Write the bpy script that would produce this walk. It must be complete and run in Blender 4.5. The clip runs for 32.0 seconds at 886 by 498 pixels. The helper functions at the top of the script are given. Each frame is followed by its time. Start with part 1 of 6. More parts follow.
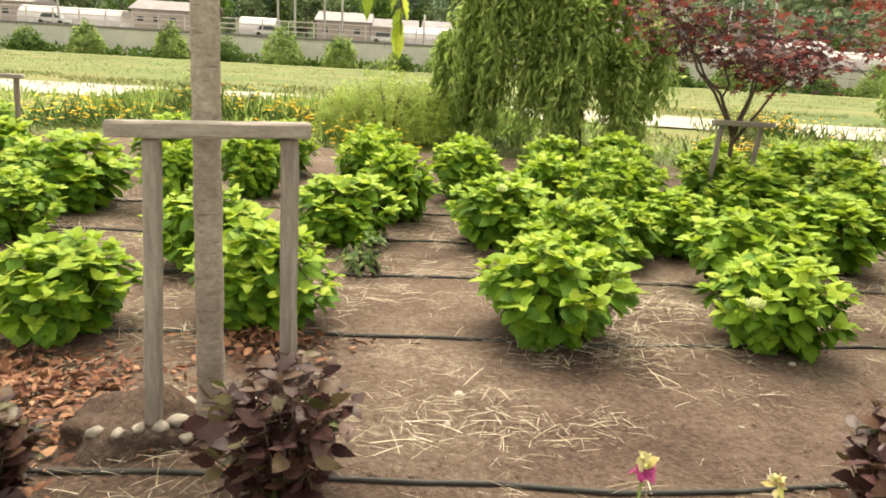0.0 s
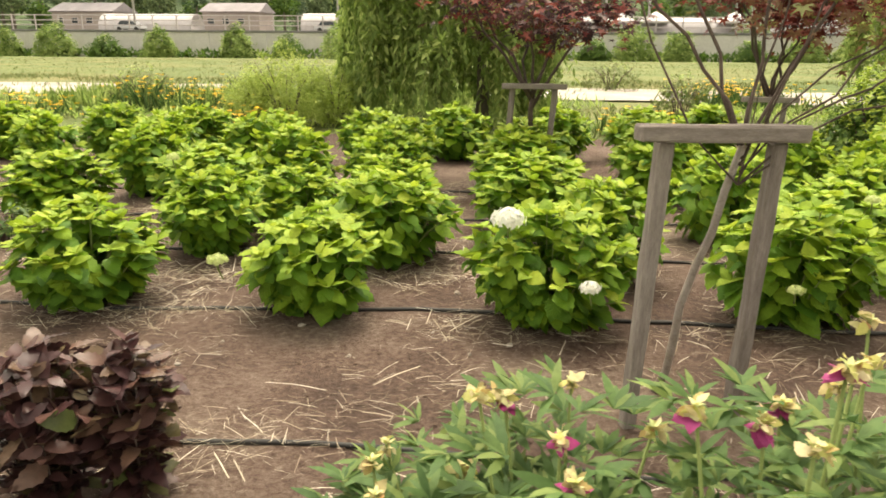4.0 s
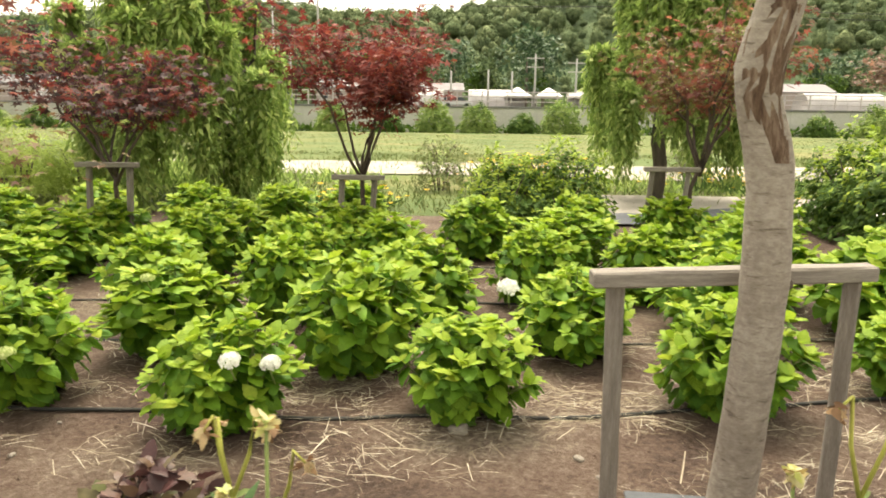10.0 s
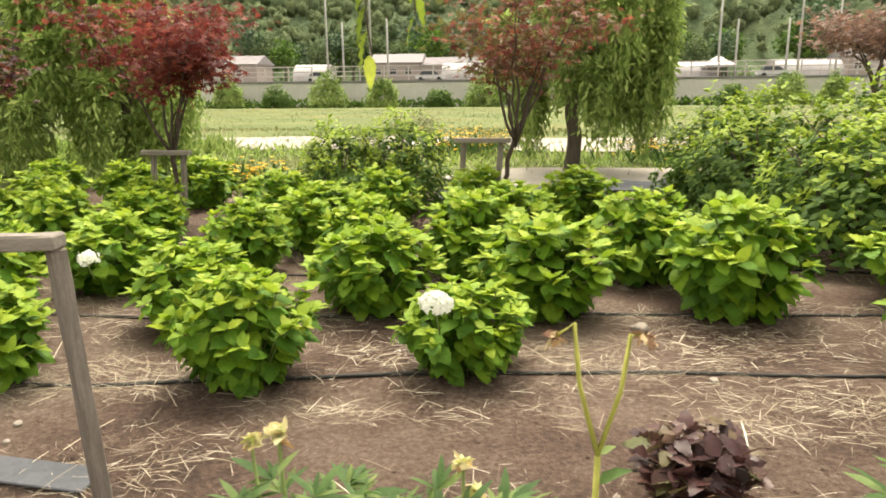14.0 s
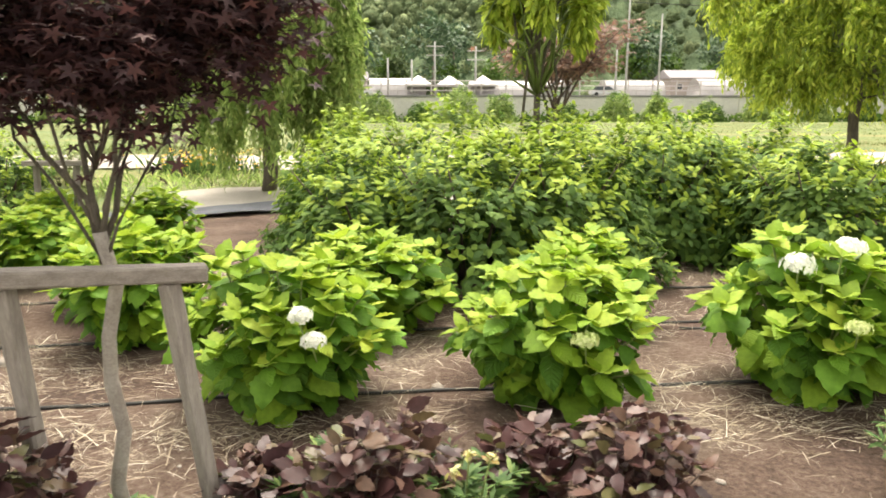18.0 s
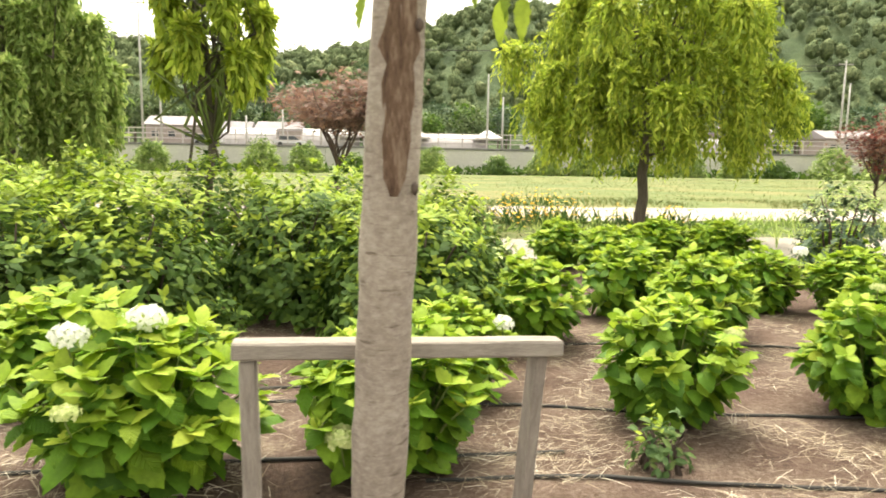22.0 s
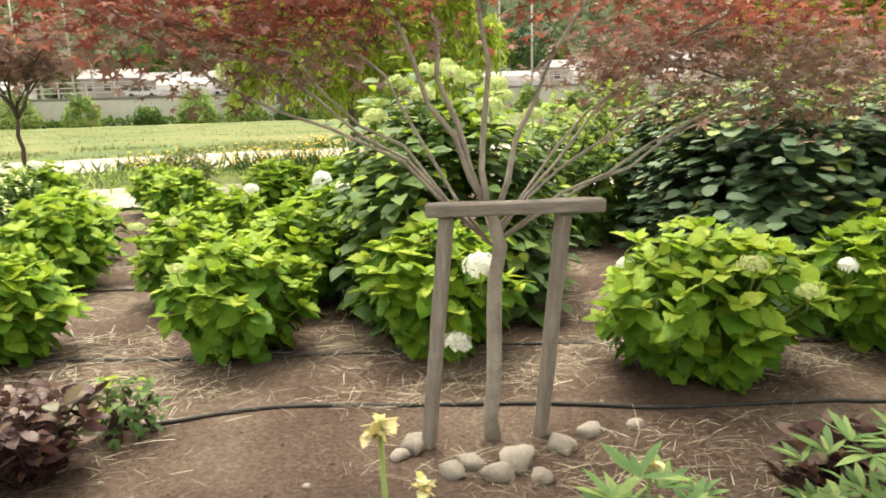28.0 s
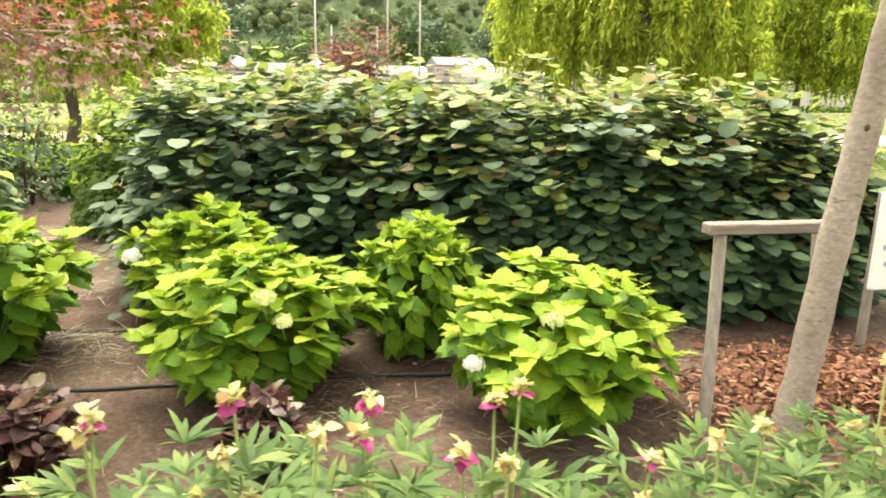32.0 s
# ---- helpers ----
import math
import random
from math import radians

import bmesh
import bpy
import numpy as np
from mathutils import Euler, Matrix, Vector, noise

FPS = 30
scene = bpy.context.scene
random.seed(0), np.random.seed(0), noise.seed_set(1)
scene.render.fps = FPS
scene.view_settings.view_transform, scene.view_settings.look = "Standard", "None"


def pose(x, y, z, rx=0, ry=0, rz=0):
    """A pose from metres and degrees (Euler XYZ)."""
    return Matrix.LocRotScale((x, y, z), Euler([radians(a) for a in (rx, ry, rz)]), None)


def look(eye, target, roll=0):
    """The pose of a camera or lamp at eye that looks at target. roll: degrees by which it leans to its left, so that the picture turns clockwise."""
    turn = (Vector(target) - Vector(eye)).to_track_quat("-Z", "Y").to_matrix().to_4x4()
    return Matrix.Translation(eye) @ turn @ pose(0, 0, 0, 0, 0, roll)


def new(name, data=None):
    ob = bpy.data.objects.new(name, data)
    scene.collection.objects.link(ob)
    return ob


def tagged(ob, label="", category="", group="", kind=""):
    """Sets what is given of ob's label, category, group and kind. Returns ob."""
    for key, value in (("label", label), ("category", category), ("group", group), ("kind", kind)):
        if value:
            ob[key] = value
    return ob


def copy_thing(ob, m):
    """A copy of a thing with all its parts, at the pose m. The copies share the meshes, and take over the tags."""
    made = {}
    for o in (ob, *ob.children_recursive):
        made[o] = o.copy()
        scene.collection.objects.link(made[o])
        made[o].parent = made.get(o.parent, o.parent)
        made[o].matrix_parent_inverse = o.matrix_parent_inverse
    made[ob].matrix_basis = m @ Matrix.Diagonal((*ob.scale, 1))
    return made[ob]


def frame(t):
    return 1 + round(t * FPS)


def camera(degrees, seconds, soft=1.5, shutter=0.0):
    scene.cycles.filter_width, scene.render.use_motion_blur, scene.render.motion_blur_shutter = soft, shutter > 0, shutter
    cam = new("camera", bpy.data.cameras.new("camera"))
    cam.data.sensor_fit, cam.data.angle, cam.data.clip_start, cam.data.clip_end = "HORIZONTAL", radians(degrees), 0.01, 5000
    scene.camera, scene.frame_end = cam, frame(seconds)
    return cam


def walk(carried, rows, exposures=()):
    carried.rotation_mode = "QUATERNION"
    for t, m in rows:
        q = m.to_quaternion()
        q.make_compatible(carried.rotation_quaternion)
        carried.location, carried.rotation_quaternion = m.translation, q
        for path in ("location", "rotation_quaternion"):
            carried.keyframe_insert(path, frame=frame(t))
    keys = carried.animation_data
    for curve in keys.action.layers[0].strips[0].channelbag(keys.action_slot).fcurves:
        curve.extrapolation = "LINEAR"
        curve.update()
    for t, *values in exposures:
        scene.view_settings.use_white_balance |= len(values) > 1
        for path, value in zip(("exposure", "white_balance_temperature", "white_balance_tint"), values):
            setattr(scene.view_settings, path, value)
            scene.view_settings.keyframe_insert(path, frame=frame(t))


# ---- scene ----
cam = camera(65.0, 32.0, soft=1.75, shutter=0.15)
PATH = [
    (0, (1.259, -0.115, 1.383), (1.341, 1.808, 0.839), 3.3),
    (0.5, (1.613, -0.147, 1.399), (1.668, 1.777, 0.853), 0.9),
    (1, (1.971, -0.135, 1.401), (2.041, 1.784, 0.842), 0.8),
    (1.5, (2.351, -0.107, 1.373), (2.456, 1.807, 0.806), 1.4),
    (2, (2.632, -0.178, 1.404), (2.758, 1.728, 0.811), 0.5),
    (2.5, (2.945, -0.171, 1.37), (3.119, 1.731, 0.776), 0.9),
    (4.5, (4.356, 0.056, 1.288), (4.144, 1.965, 0.732), 0.3),
    (5, (4.698, -0.057, 1.377), (4.554, 1.869, 0.86), -0.3),
    (5.5, (5.08, -0.088, 1.343), (4.968, 1.846, 0.846), -0.1),
    (6, (5.388, -0.137, 1.371), (5.295, 1.799, 0.876), -0.1),
    (6.5, (5.625, -0.174, 1.412), (5.538, 1.763, 0.921), -0.0),
    (7, (5.96, -0.097, 1.344), (5.88, 1.838, 0.848), 0.1),
    (7.5, (6.298, -0.08, 1.373), (6.189, 1.852, 0.868), -0.1),
    (8, (6.56, -0.08, 1.433), (6.409, 1.855, 0.95), -0.8),
    (8.5, (6.846, 0.011, 1.403), (6.683, 1.951, 0.943), 0.5),
    (9, (7.087, 0.057, 1.423), (6.923, 2.005, 1.0), 0.6),
    (9.5, (7.31, 0.043, 1.443), (7.215, 2.008, 1.08), 0.3),
    (10, (7.553, 0.1, 1.403), (7.508, 2.062, 1.016), 0.7),
    (10.5, (7.943, 0.167, 1.375), (7.925, 2.124, 0.964), 1.1),
    (11, (8.236, 0.118, 1.376), (8.273, 2.071, 0.944), 0.2),
    (11.5, (8.551, 0.126, 1.37), (8.58, 2.068, 0.892), -0.1),
    (12, (8.924, 0.205, 1.369), (8.931, 2.145, 0.882), 0.2),
    (12.5, (9.218, 0.185, 1.409), (9.166, 2.129, 0.941), -1.1),
    (13, (9.484, 0.239, 1.378), (9.428, 2.181, 0.902), -0.6),
    (13.5, (9.822, 0.302, 1.371), (9.608, 2.238, 0.916), 0.3),
    (15.5, (11.298, 0.26, 1.463), (11.039, 2.186, 0.991), -1.6),
    (16, (11.635, 0.297, 1.443), (11.603, 2.248, 1.003), 0.3),
    (16.5, (11.985, 0.335, 1.438), (11.971, 2.286, 0.999), 1.9),
    (17, (12.28, 0.289, 1.482), (12.278, 2.241, 1.046), 1.3),
    (17.5, (12.618, 0.345, 1.448), (12.723, 2.297, 1.026), 0.9),
    (18, (13.022, 0.411, 1.433), (13.138, 2.364, 1.017), -0.0),
    (18.5, (13.354, 0.402, 1.501), (13.469, 2.361, 1.111), -0.9),
    (19, (13.716, 0.518, 1.466), (13.864, 2.475, 1.084), 1.5),
    (19.5, (14.101, 0.558, 1.467), (14.212, 2.519, 1.09), 0.7),
    (20, (14.431, 0.53, 1.507), (14.528, 2.495, 1.15), -0.8),
    (20.5, (14.75, 0.588, 1.464), (14.738, 2.559, 1.126), 0.3),
    (21, (15.179, 0.542, 1.46), (15.142, 2.514, 1.128), -0.1),
    (21.5, (15.55, 0.509, 1.518), (15.643, 2.484, 1.215), -1.4),
    (22, (15.993, 0.555, 1.448), (16.244, 2.52, 1.176), 1.0),
    (22.5, (16.42, 0.491, 1.462), (16.744, 2.448, 1.203), -0.1),
    (23, (16.777, 0.449, 1.475), (17.169, 2.395, 1.231), -0.3),
    (23.5, (17.216, 0.45, 1.457), (17.579, 2.4, 1.199), 1.2),
    (24, (17.641, 0.344, 1.486), (17.977, 2.303, 1.264), -0.5),
    (24.5, (18.037, 0.329, 1.461), (18.456, 2.271, 1.23), -0.5),
    (25, (18.504, 0.337, 1.421), (18.939, 2.27, 1.15), 1.0),
    (25.5, (18.84, 0.293, 1.45), (19.271, 2.223, 1.147), -0.0),
    (27.5, (20.486, 0.082, 1.398), (20.797, 2.025, 1.04), -2.2),
    (28, (20.819, 0.006, 1.399), (21.11, 1.936, 0.964), -1.7),
    (28.5, (21.134, -0.127, 1.454), (21.471, 1.795, 1.012), -2.7),
    (29, (21.571, -0.199, 1.423), (22.018, 1.7, 0.984), -1.4),
    (29.5, (21.978, -0.296, 1.432), (22.45, 1.592, 0.972), -1.5),
    (30, (22.314, -0.415, 1.477), (22.813, 1.467, 1.019), -2.1),
    (30.5, (22.762, -0.502, 1.427), (23.301, 1.369, 0.969), -0.6),
    (31, (23.154, -0.62, 1.427), (23.712, 1.247, 0.976), -0.4),
    (31.5, (23.491, -0.679, 1.427), (24.057, 1.186, 0.977), -0.3),
    (32, (23.867, -0.676, 1.363), (24.421, 1.192, 0.912), 1.2),
]
walk(cam, [(t, look(eye, target, roll)) for t, eye, target, roll in PATH],
     exposures=[(0, 1.93, 8200, 4), (2, 1.82, 8200, 6), (5, 1.82, 8200, 7), (9, 2.02, 8000, 0), (10, 1.90, 8000, 3), (13, 1.82, 7900, 6), (16, 1.95, 7600, 6), (18, 2.14, 7400, 7), (19, 2.4, 7700, 3), (20, 2.52, 8000, 2), (21, 2.58, 7600, 4), (22, 2.18, 7700, 5), (23, 1.38, 7300, 7), (25, 1.22, 7100, 7), (28, 2.02, 7700, 3), (30, 2.18, 7900, 3), (32, 2.48, 8100, 4)])

# ---- sky, sun ----
world = bpy.data.worlds.new("overcast_sky")
scene.world = world
world.use_nodes = True
wn, wl = world.node_tree.nodes, world.node_tree.links
wn.clear()
sky = wn.new("ShaderNodeTexSky")
sky.sky_type = "NISHITA"
sky.sun_disc = False
sky.sun_elevation, sky.sun_rotation = radians(66), radians(0)
sky.air_density, sky.dust_density, sky.ozone_density = 1.0, 6.0, 1.0
pale = wn.new("ShaderNodeHueSaturation")
pale.inputs["Saturation"].default_value = 0.12
bg = wn.new("ShaderNodeBackground")
bg.inputs["Strength"].default_value = 0.15
wout = wn.new("ShaderNodeOutputWorld")
wl.new(sky.outputs["Color"], pale.inputs["Color"])
wl.new(pale.outputs["Color"], bg.inputs["Color"])
wl.new(bg.outputs["Background"], wout.inputs["Surface"])

sun = new("sun", bpy.data.lights.new("sun", "SUN"))
sun.data.energy, sun.data.angle, sun.data.color = 0.5, radians(40), (1.0, 0.95, 0.86)
sun.matrix_world = look((0, 9, 20), (0, 0, 0))


# ---- materials ----
def material(name):
    m = bpy.data.materials.new(name)
    m.use_nodes = True
    n, l = m.node_tree.nodes, m.node_tree.links
    n.clear()
    out = n.new("ShaderNodeOutputMaterial")
    b = n.new("ShaderNodeBsdfPrincipled")
    l.new(b.outputs["BSDF"], out.inputs["Surface"])
    return m, n, l, b, out


def ramp(n, stops):
    r = n.new("ShaderNodeValToRGB")
    e = r.color_ramp.elements
    while len(e) < len(stops):
        e.new(0.5)
    for k, (p, c) in zip(e, stops):
        k.position, k.color = p, (*c, 1)
    return r


def noise_tex(n, l, coords, scale, detail=4, rough=0.6, stretch=None):
    t = n.new("ShaderNodeTexNoise")
    t.inputs["Scale"].default_value, t.inputs["Detail"].default_value, t.inputs["Roughness"].default_value = scale, detail, rough
    if stretch:
        mp = n.new("ShaderNodeMapping")
        mp.inputs["Scale"].default_value = stretch
        l.new(coords, mp.inputs["Vector"])
        coords = mp.outputs["Vector"]
    l.new(coords, t.inputs["Vector"])
    return t


def bumped(n, l, b, source, strength, distance):
    bp = n.new("ShaderNodeBump")
    bp.inputs["Strength"].default_value, bp.inputs["Distance"].default_value = strength, distance
    l.new(source, bp.inputs["Height"])
    l.new(bp.outputs["Normal"], b.inputs["Normal"])


def leaf_material(name, stops, gloss=0.62, thin=0.38, single=False):
    """Leaf: colour varies from leaf to leaf, with light shining through."""
    m, n, l, b, out = material(name)
    if single:
        rnd = n.new("ShaderNodeObjectInfo").outputs["Random"]
    else:
        rnd = n.new("ShaderNodeNewGeometry").outputs["Random Per Island"]
    co = n.new("ShaderNodeTexCoord").outputs["Object"]
    r = ramp(n, stops)
    l.new(rnd, r.inputs["Fac"])
    t = noise_tex(n, l, co, 60, 3)
    mix = n.new("ShaderNodeMix")
    mix.data_type, mix.blend_type = "RGBA", "MULTIPLY"
    mix.inputs["Factor"].default_value = 0.45
    g = ramp(n, [(0.3, (0.55, 0.6, 0.5)), (0.7, (1.25, 1.2, 1.1))])
    l.new(t.outputs["Fac"], g.inputs["Fac"])
    l.new(r.outputs["Color"], mix.inputs["A"])
    l.new(g.outputs["Color"], mix.inputs["B"])
    b.inputs["Roughness"].default_value = gloss
    b.inputs["Specular IOR Level"].default_value = 0.28
    if single:
        # pale midrib and side veins, in the leaf's own coordinates
        sp = n.new("ShaderNodeSeparateXYZ")
        l.new(co, sp.inputs[0])
        ab = n.new("ShaderNodeMath")
        ab.operation = "ABSOLUTE"
        l.new(sp.outputs["Y"], ab.inputs[0])
        along = n.new("ShaderNodeMath")
        along.operation = "MULTIPLY_ADD"
        along.inputs[1].default_value = -0.75
        l.new(ab.outputs[0], along.inputs[0])
        l.new(sp.outputs["X"], along.inputs[2])
        wave = n.new("ShaderNodeMath")
        wave.operation = "PINGPONG"
        wave.inputs[1].default_value = 0.075
        l.new(along.outputs[0], wave.inputs[0])
        least = n.new("ShaderNodeMath")
        least.operation = "MINIMUM"
        l.new(wave.outputs[0], least.inputs[0])
        l.new(ab.outputs[0], least.inputs[1])
        vein = n.new("ShaderNodeMapRange")
        vein.inputs["From Max"].default_value = 0.03
        vein.inputs["To Min"].default_value, vein.inputs["To Max"].default_value = 1.0, 0.0
        l.new(least.outputs[0], vein.inputs["Value"])
        vm = n.new("ShaderNodeMix")
        vm.data_type, vm.blend_type = "RGBA", "MULTIPLY"
        l.new(vein.outputs["Result"], vm.inputs["Factor"])
        l.new(mix.outputs["Result"], vm.inputs["A"])
        vm.inputs["B"].default_value = (1.22, 1.12, 1.3, 1)
        mix = vm
        bumped(n, l, b, vein.outputs["Result"], 0.5, -0.05)
    else:
        bumped(n, l, b, t.outputs["Fac"], 0.25, 0.004)
    l.new(mix.outputs["Result"], b.inputs["Base Color"])
    tr = n.new("ShaderNodeBsdfTranslucent")
    l.new(mix.outputs["Result"], tr.inputs["Color"])
    ms = n.new("ShaderNodeMixShader")
    ms.inputs["Fac"].default_value = thin
    l.new(b.outputs["BSDF"], ms.inputs[1])
    l.new(tr.outputs["BSDF"], ms.inputs[2])
    l.new(ms.outputs["Shader"], out.inputs["Surface"])
    return m


def surface(name, stops, scale, rough=0.9, bump=0.3, depth=0.01, fine=None, stretch=None, metal=0.0, per_object=0.0):
    """Opaque surface: a coarse and a fine noise mixed into a colour ramp, with relief."""
    m, n, l, b, out = material(name)
    co = n.new("ShaderNodeTexCoord").outputs["Object"]
    t1 = noise_tex(n, l, co, scale, 5, 0.6, stretch)
    t2 = noise_tex(n, l, co, fine or scale * 9, 6, 0.7, stretch)
    mx = n.new("ShaderNodeMix")
    mx.inputs["Factor"].default_value = 0.45
    l.new(t1.outputs["Fac"], mx.inputs[2])
    l.new(t2.outputs["Fac"], mx.inputs[3])
    val = mx.outputs[0]
    if per_object:
        oi = n.new("ShaderNodeObjectInfo")
        ad = n.new("ShaderNodeMath")
        ad.operation = "MULTIPLY_ADD"
        ad.inputs[1].default_value = per_object
        l.new(oi.outputs["Random"], ad.inputs[0])
        l.new(val, ad.inputs[2])
        val = ad.outputs[0]
    r = ramp(n, stops)
    l.new(val, r.inputs["Fac"])
    l.new(r.outputs["Color"], b.inputs["Base Color"])
    b.inputs["Roughness"].default_value, b.inputs["Metallic"].default_value = rough, metal
    b.inputs["Specular IOR Level"].default_value = 0.25
    bumped(n, l, b, t2.outputs["Fac"], bump, depth)
    return m


GREEN = [(0.0, (0.07, 0.175, 0.018)), (0.5, (0.13, 0.27, 0.024)), (1.0, (0.235, 0.38, 0.032))]
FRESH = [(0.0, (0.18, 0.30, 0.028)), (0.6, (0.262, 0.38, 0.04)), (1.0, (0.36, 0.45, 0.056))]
M_LEAF = leaf_material("hydrangea_leaf", GREEN)
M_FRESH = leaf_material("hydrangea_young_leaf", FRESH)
M_LEAF1 = leaf_material("hydrangea_leaf_single", GREEN, single=True)
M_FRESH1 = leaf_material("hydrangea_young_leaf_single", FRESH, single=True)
M_SHRUB = leaf_material("shrub_leaf", [(0, (0.042, 0.092, 0.018)), (0.6, (0.078, 0.15, 0.026)), (1, (0.14, 0.225, 0.036))], gloss=0.72)
M_DEEP = leaf_material("deep_green_leaf", [(0, (0.04, 0.085, 0.022)), (0.6, (0.07, 0.14, 0.032)), (1, (0.13, 0.21, 0.045))], gloss=0.6, thin=0.25)
M_SHRUB_TIP = leaf_material("shrub_young_leaf", [(0, (0.19, 0.30, 0.03)), (1, (0.34, 0.44, 0.05))])
M_DARK = leaf_material("dark_round_leaf", [(0, (0.042, 0.082, 0.045)), (0.6, (0.07, 0.125, 0.065)), (1, (0.115, 0.17, 0.085))], gloss=0.55, thin=0.15)
M_DARK_TIP = leaf_material("pale_shoot_leaf", [(0, (0.17, 0.26, 0.08)), (0.5, (0.28, 0.35, 0.10)), (1, (0.30, 0.24, 0.15))])
M_WILLOW = leaf_material("willow_leaf", [(0, (0.14, 0.22, 0.055)), (0.6, (0.28, 0.39, 0.11)), (1, (0.48, 0.56, 0.21))], thin=0.45)
M_FEATHER = leaf_material("feathery_leaf", [(0, (0.20, 0.28, 0.05)), (0.6, (0.30, 0.39, 0.08)), (1, (0.42, 0.50, 0.13))], thin=0.5)
M_LOCUST = leaf_material("golden_green_leaf", [(0, (0.17, 0.25, 0.035)), (0.6, (0.34, 0.44, 0.06)), (1, (0.56, 0.62, 0.11))], thin=0.45)
M_MAPLE_RED = leaf_material("red_maple_leaf", [(0, (0.09, 0.018, 0.02)), (0.6, (0.18, 0.035, 0.032)), (1, (0.27, 0.065, 0.045))], thin=0.45)
M_MAPLE_SCARLET = leaf_material("red_brown_maple_leaf", [(0, (0.13, 0.035, 0.032)), (0.6, (0.24, 0.07, 0.055)), (1, (0.36, 0.13, 0.085))], thin=0.45)
M_MAPLE_PURPLE = leaf_material("purple_maple_leaf", [(0, (0.03, 0.014, 0.018)), (0.7, (0.064, 0.028, 0.032)), (1, (0.12, 0.05, 0.05))], thin=0.36)
M_MAPLE_BRONZE = leaf_material("bronze_maple_leaf", [(0, (0.13, 0.05, 0.03)), (0.5, (0.17, 0.10, 0.055)), (1, (0.17, 0.19, 0.06))])
M_MAPLE_ROSE = leaf_material("rose_maple_leaf", [(0, (0.14, 0.085, 0.075)), (0.6, (0.22, 0.145, 0.125)), (1, (0.30, 0.16, 0.115))])
M_PLUM = leaf_material("plum_brown_leaf", [(0, (0.04, 0.018, 0.021)), (0.5, (0.082, 0.037, 0.037)), (0.78, (0.125, 0.072, 0.052)), (0.92, (0.105, 0.09, 0.042)), (1, (0.09, 0.115, 0.038))], gloss=0.36, thin=0.2)
M_PEONY = leaf_material("peony_leaf", [(0, (0.05, 0.105, 0.032)), (0.6, (0.092, 0.165, 0.05)), (1, (0.19, 0.25, 0.08))])
M_CREAM = leaf_material("faded_petal", [(0, (0.50, 0.40, 0.19)), (0.5, (0.62, 0.55, 0.36)), (0.75, (0.50, 0.50, 0.17)), (1, (0.36, 0.20, 0.10))], thin=0.3)
M_WITHERED = leaf_material("withered_petal", [(0, (0.14, 0.07, 0.045)), (0.6, (0.38, 0.24, 0.14)), (1, (0.60, 0.48, 0.30))], thin=0.2)
M_MAGENTA = leaf_material("magenta_petal", [(0, (0.26, 0.02, 0.12)), (1, (0.46, 0.08, 0.26))], thin=0.3)
M_WHITE = leaf_material("white_floret", [(0, (0.72, 0.74, 0.70)), (1, (0.85, 0.86, 0.82))], thin=0.3)
M_LIME = leaf_material("lime_floret", [(0, (0.42, 0.52, 0.20)), (1, (0.66, 0.70, 0.38))], thin=0.3)
M_YELLOW = leaf_material("yellow_flower", [(0, (0.62, 0.36, 0.02)), (1, (0.75, 0.52, 0.04))], thin=0.3)
M_GRASS = leaf_material("meadow_grass", [(0, (0.08, 0.12, 0.032)), (0.5, (0.12, 0.15, 0.047)), (1, (0.18, 0.175, 0.068))], thin=0.3)
M_STRAW = leaf_material("straw", [(0, (0.17, 0.12, 0.085)), (0.45, (0.36, 0.29, 0.22)), (0.8, (0.56, 0.49, 0.40)), (1, (0.76, 0.70, 0.62))], gloss=0.6, thin=0.05)
M_LITTER = leaf_material("dry_red_leaf", [(0, (0.10, 0.042, 0.03)), (0.6, (0.20, 0.085, 0.055)), (1, (0.33, 0.18, 0.11))], gloss=0.8, thin=0.1)
M_STEM = surface("green_stem", [(0.3, (0.12, 0.17, 0.05)), (0.7, (0.22, 0.27, 0.09))], 20, 0.7)
M_YELLOW_STEM = surface("yellowed_stem", [(0.3, (0.24, 0.25, 0.05)), (0.7, (0.42, 0.40, 0.10))], 20, 0.6)
M_PALE_TWIG = surface("pale_grey_bark", [(0.3, (0.16, 0.13, 0.11)), (0.7, (0.42, 0.38, 0.34))], 14, 0.85, 0.5, 0.004)
# far leaf greens lightened and greyed, haze put into their colour
M_CANOPY = leaf_material("far_canopy", [(0, (0.06, 0.095, 0.045)), (0.5, (0.10, 0.145, 0.065)), (1, (0.15, 0.195, 0.085))], gloss=0.9, thin=0.15)
M_TWIG = surface("brown_twig", [(0.3, (0.05, 0.035, 0.028)), (0.7, (0.13, 0.10, 0.085))], 25, 0.85)


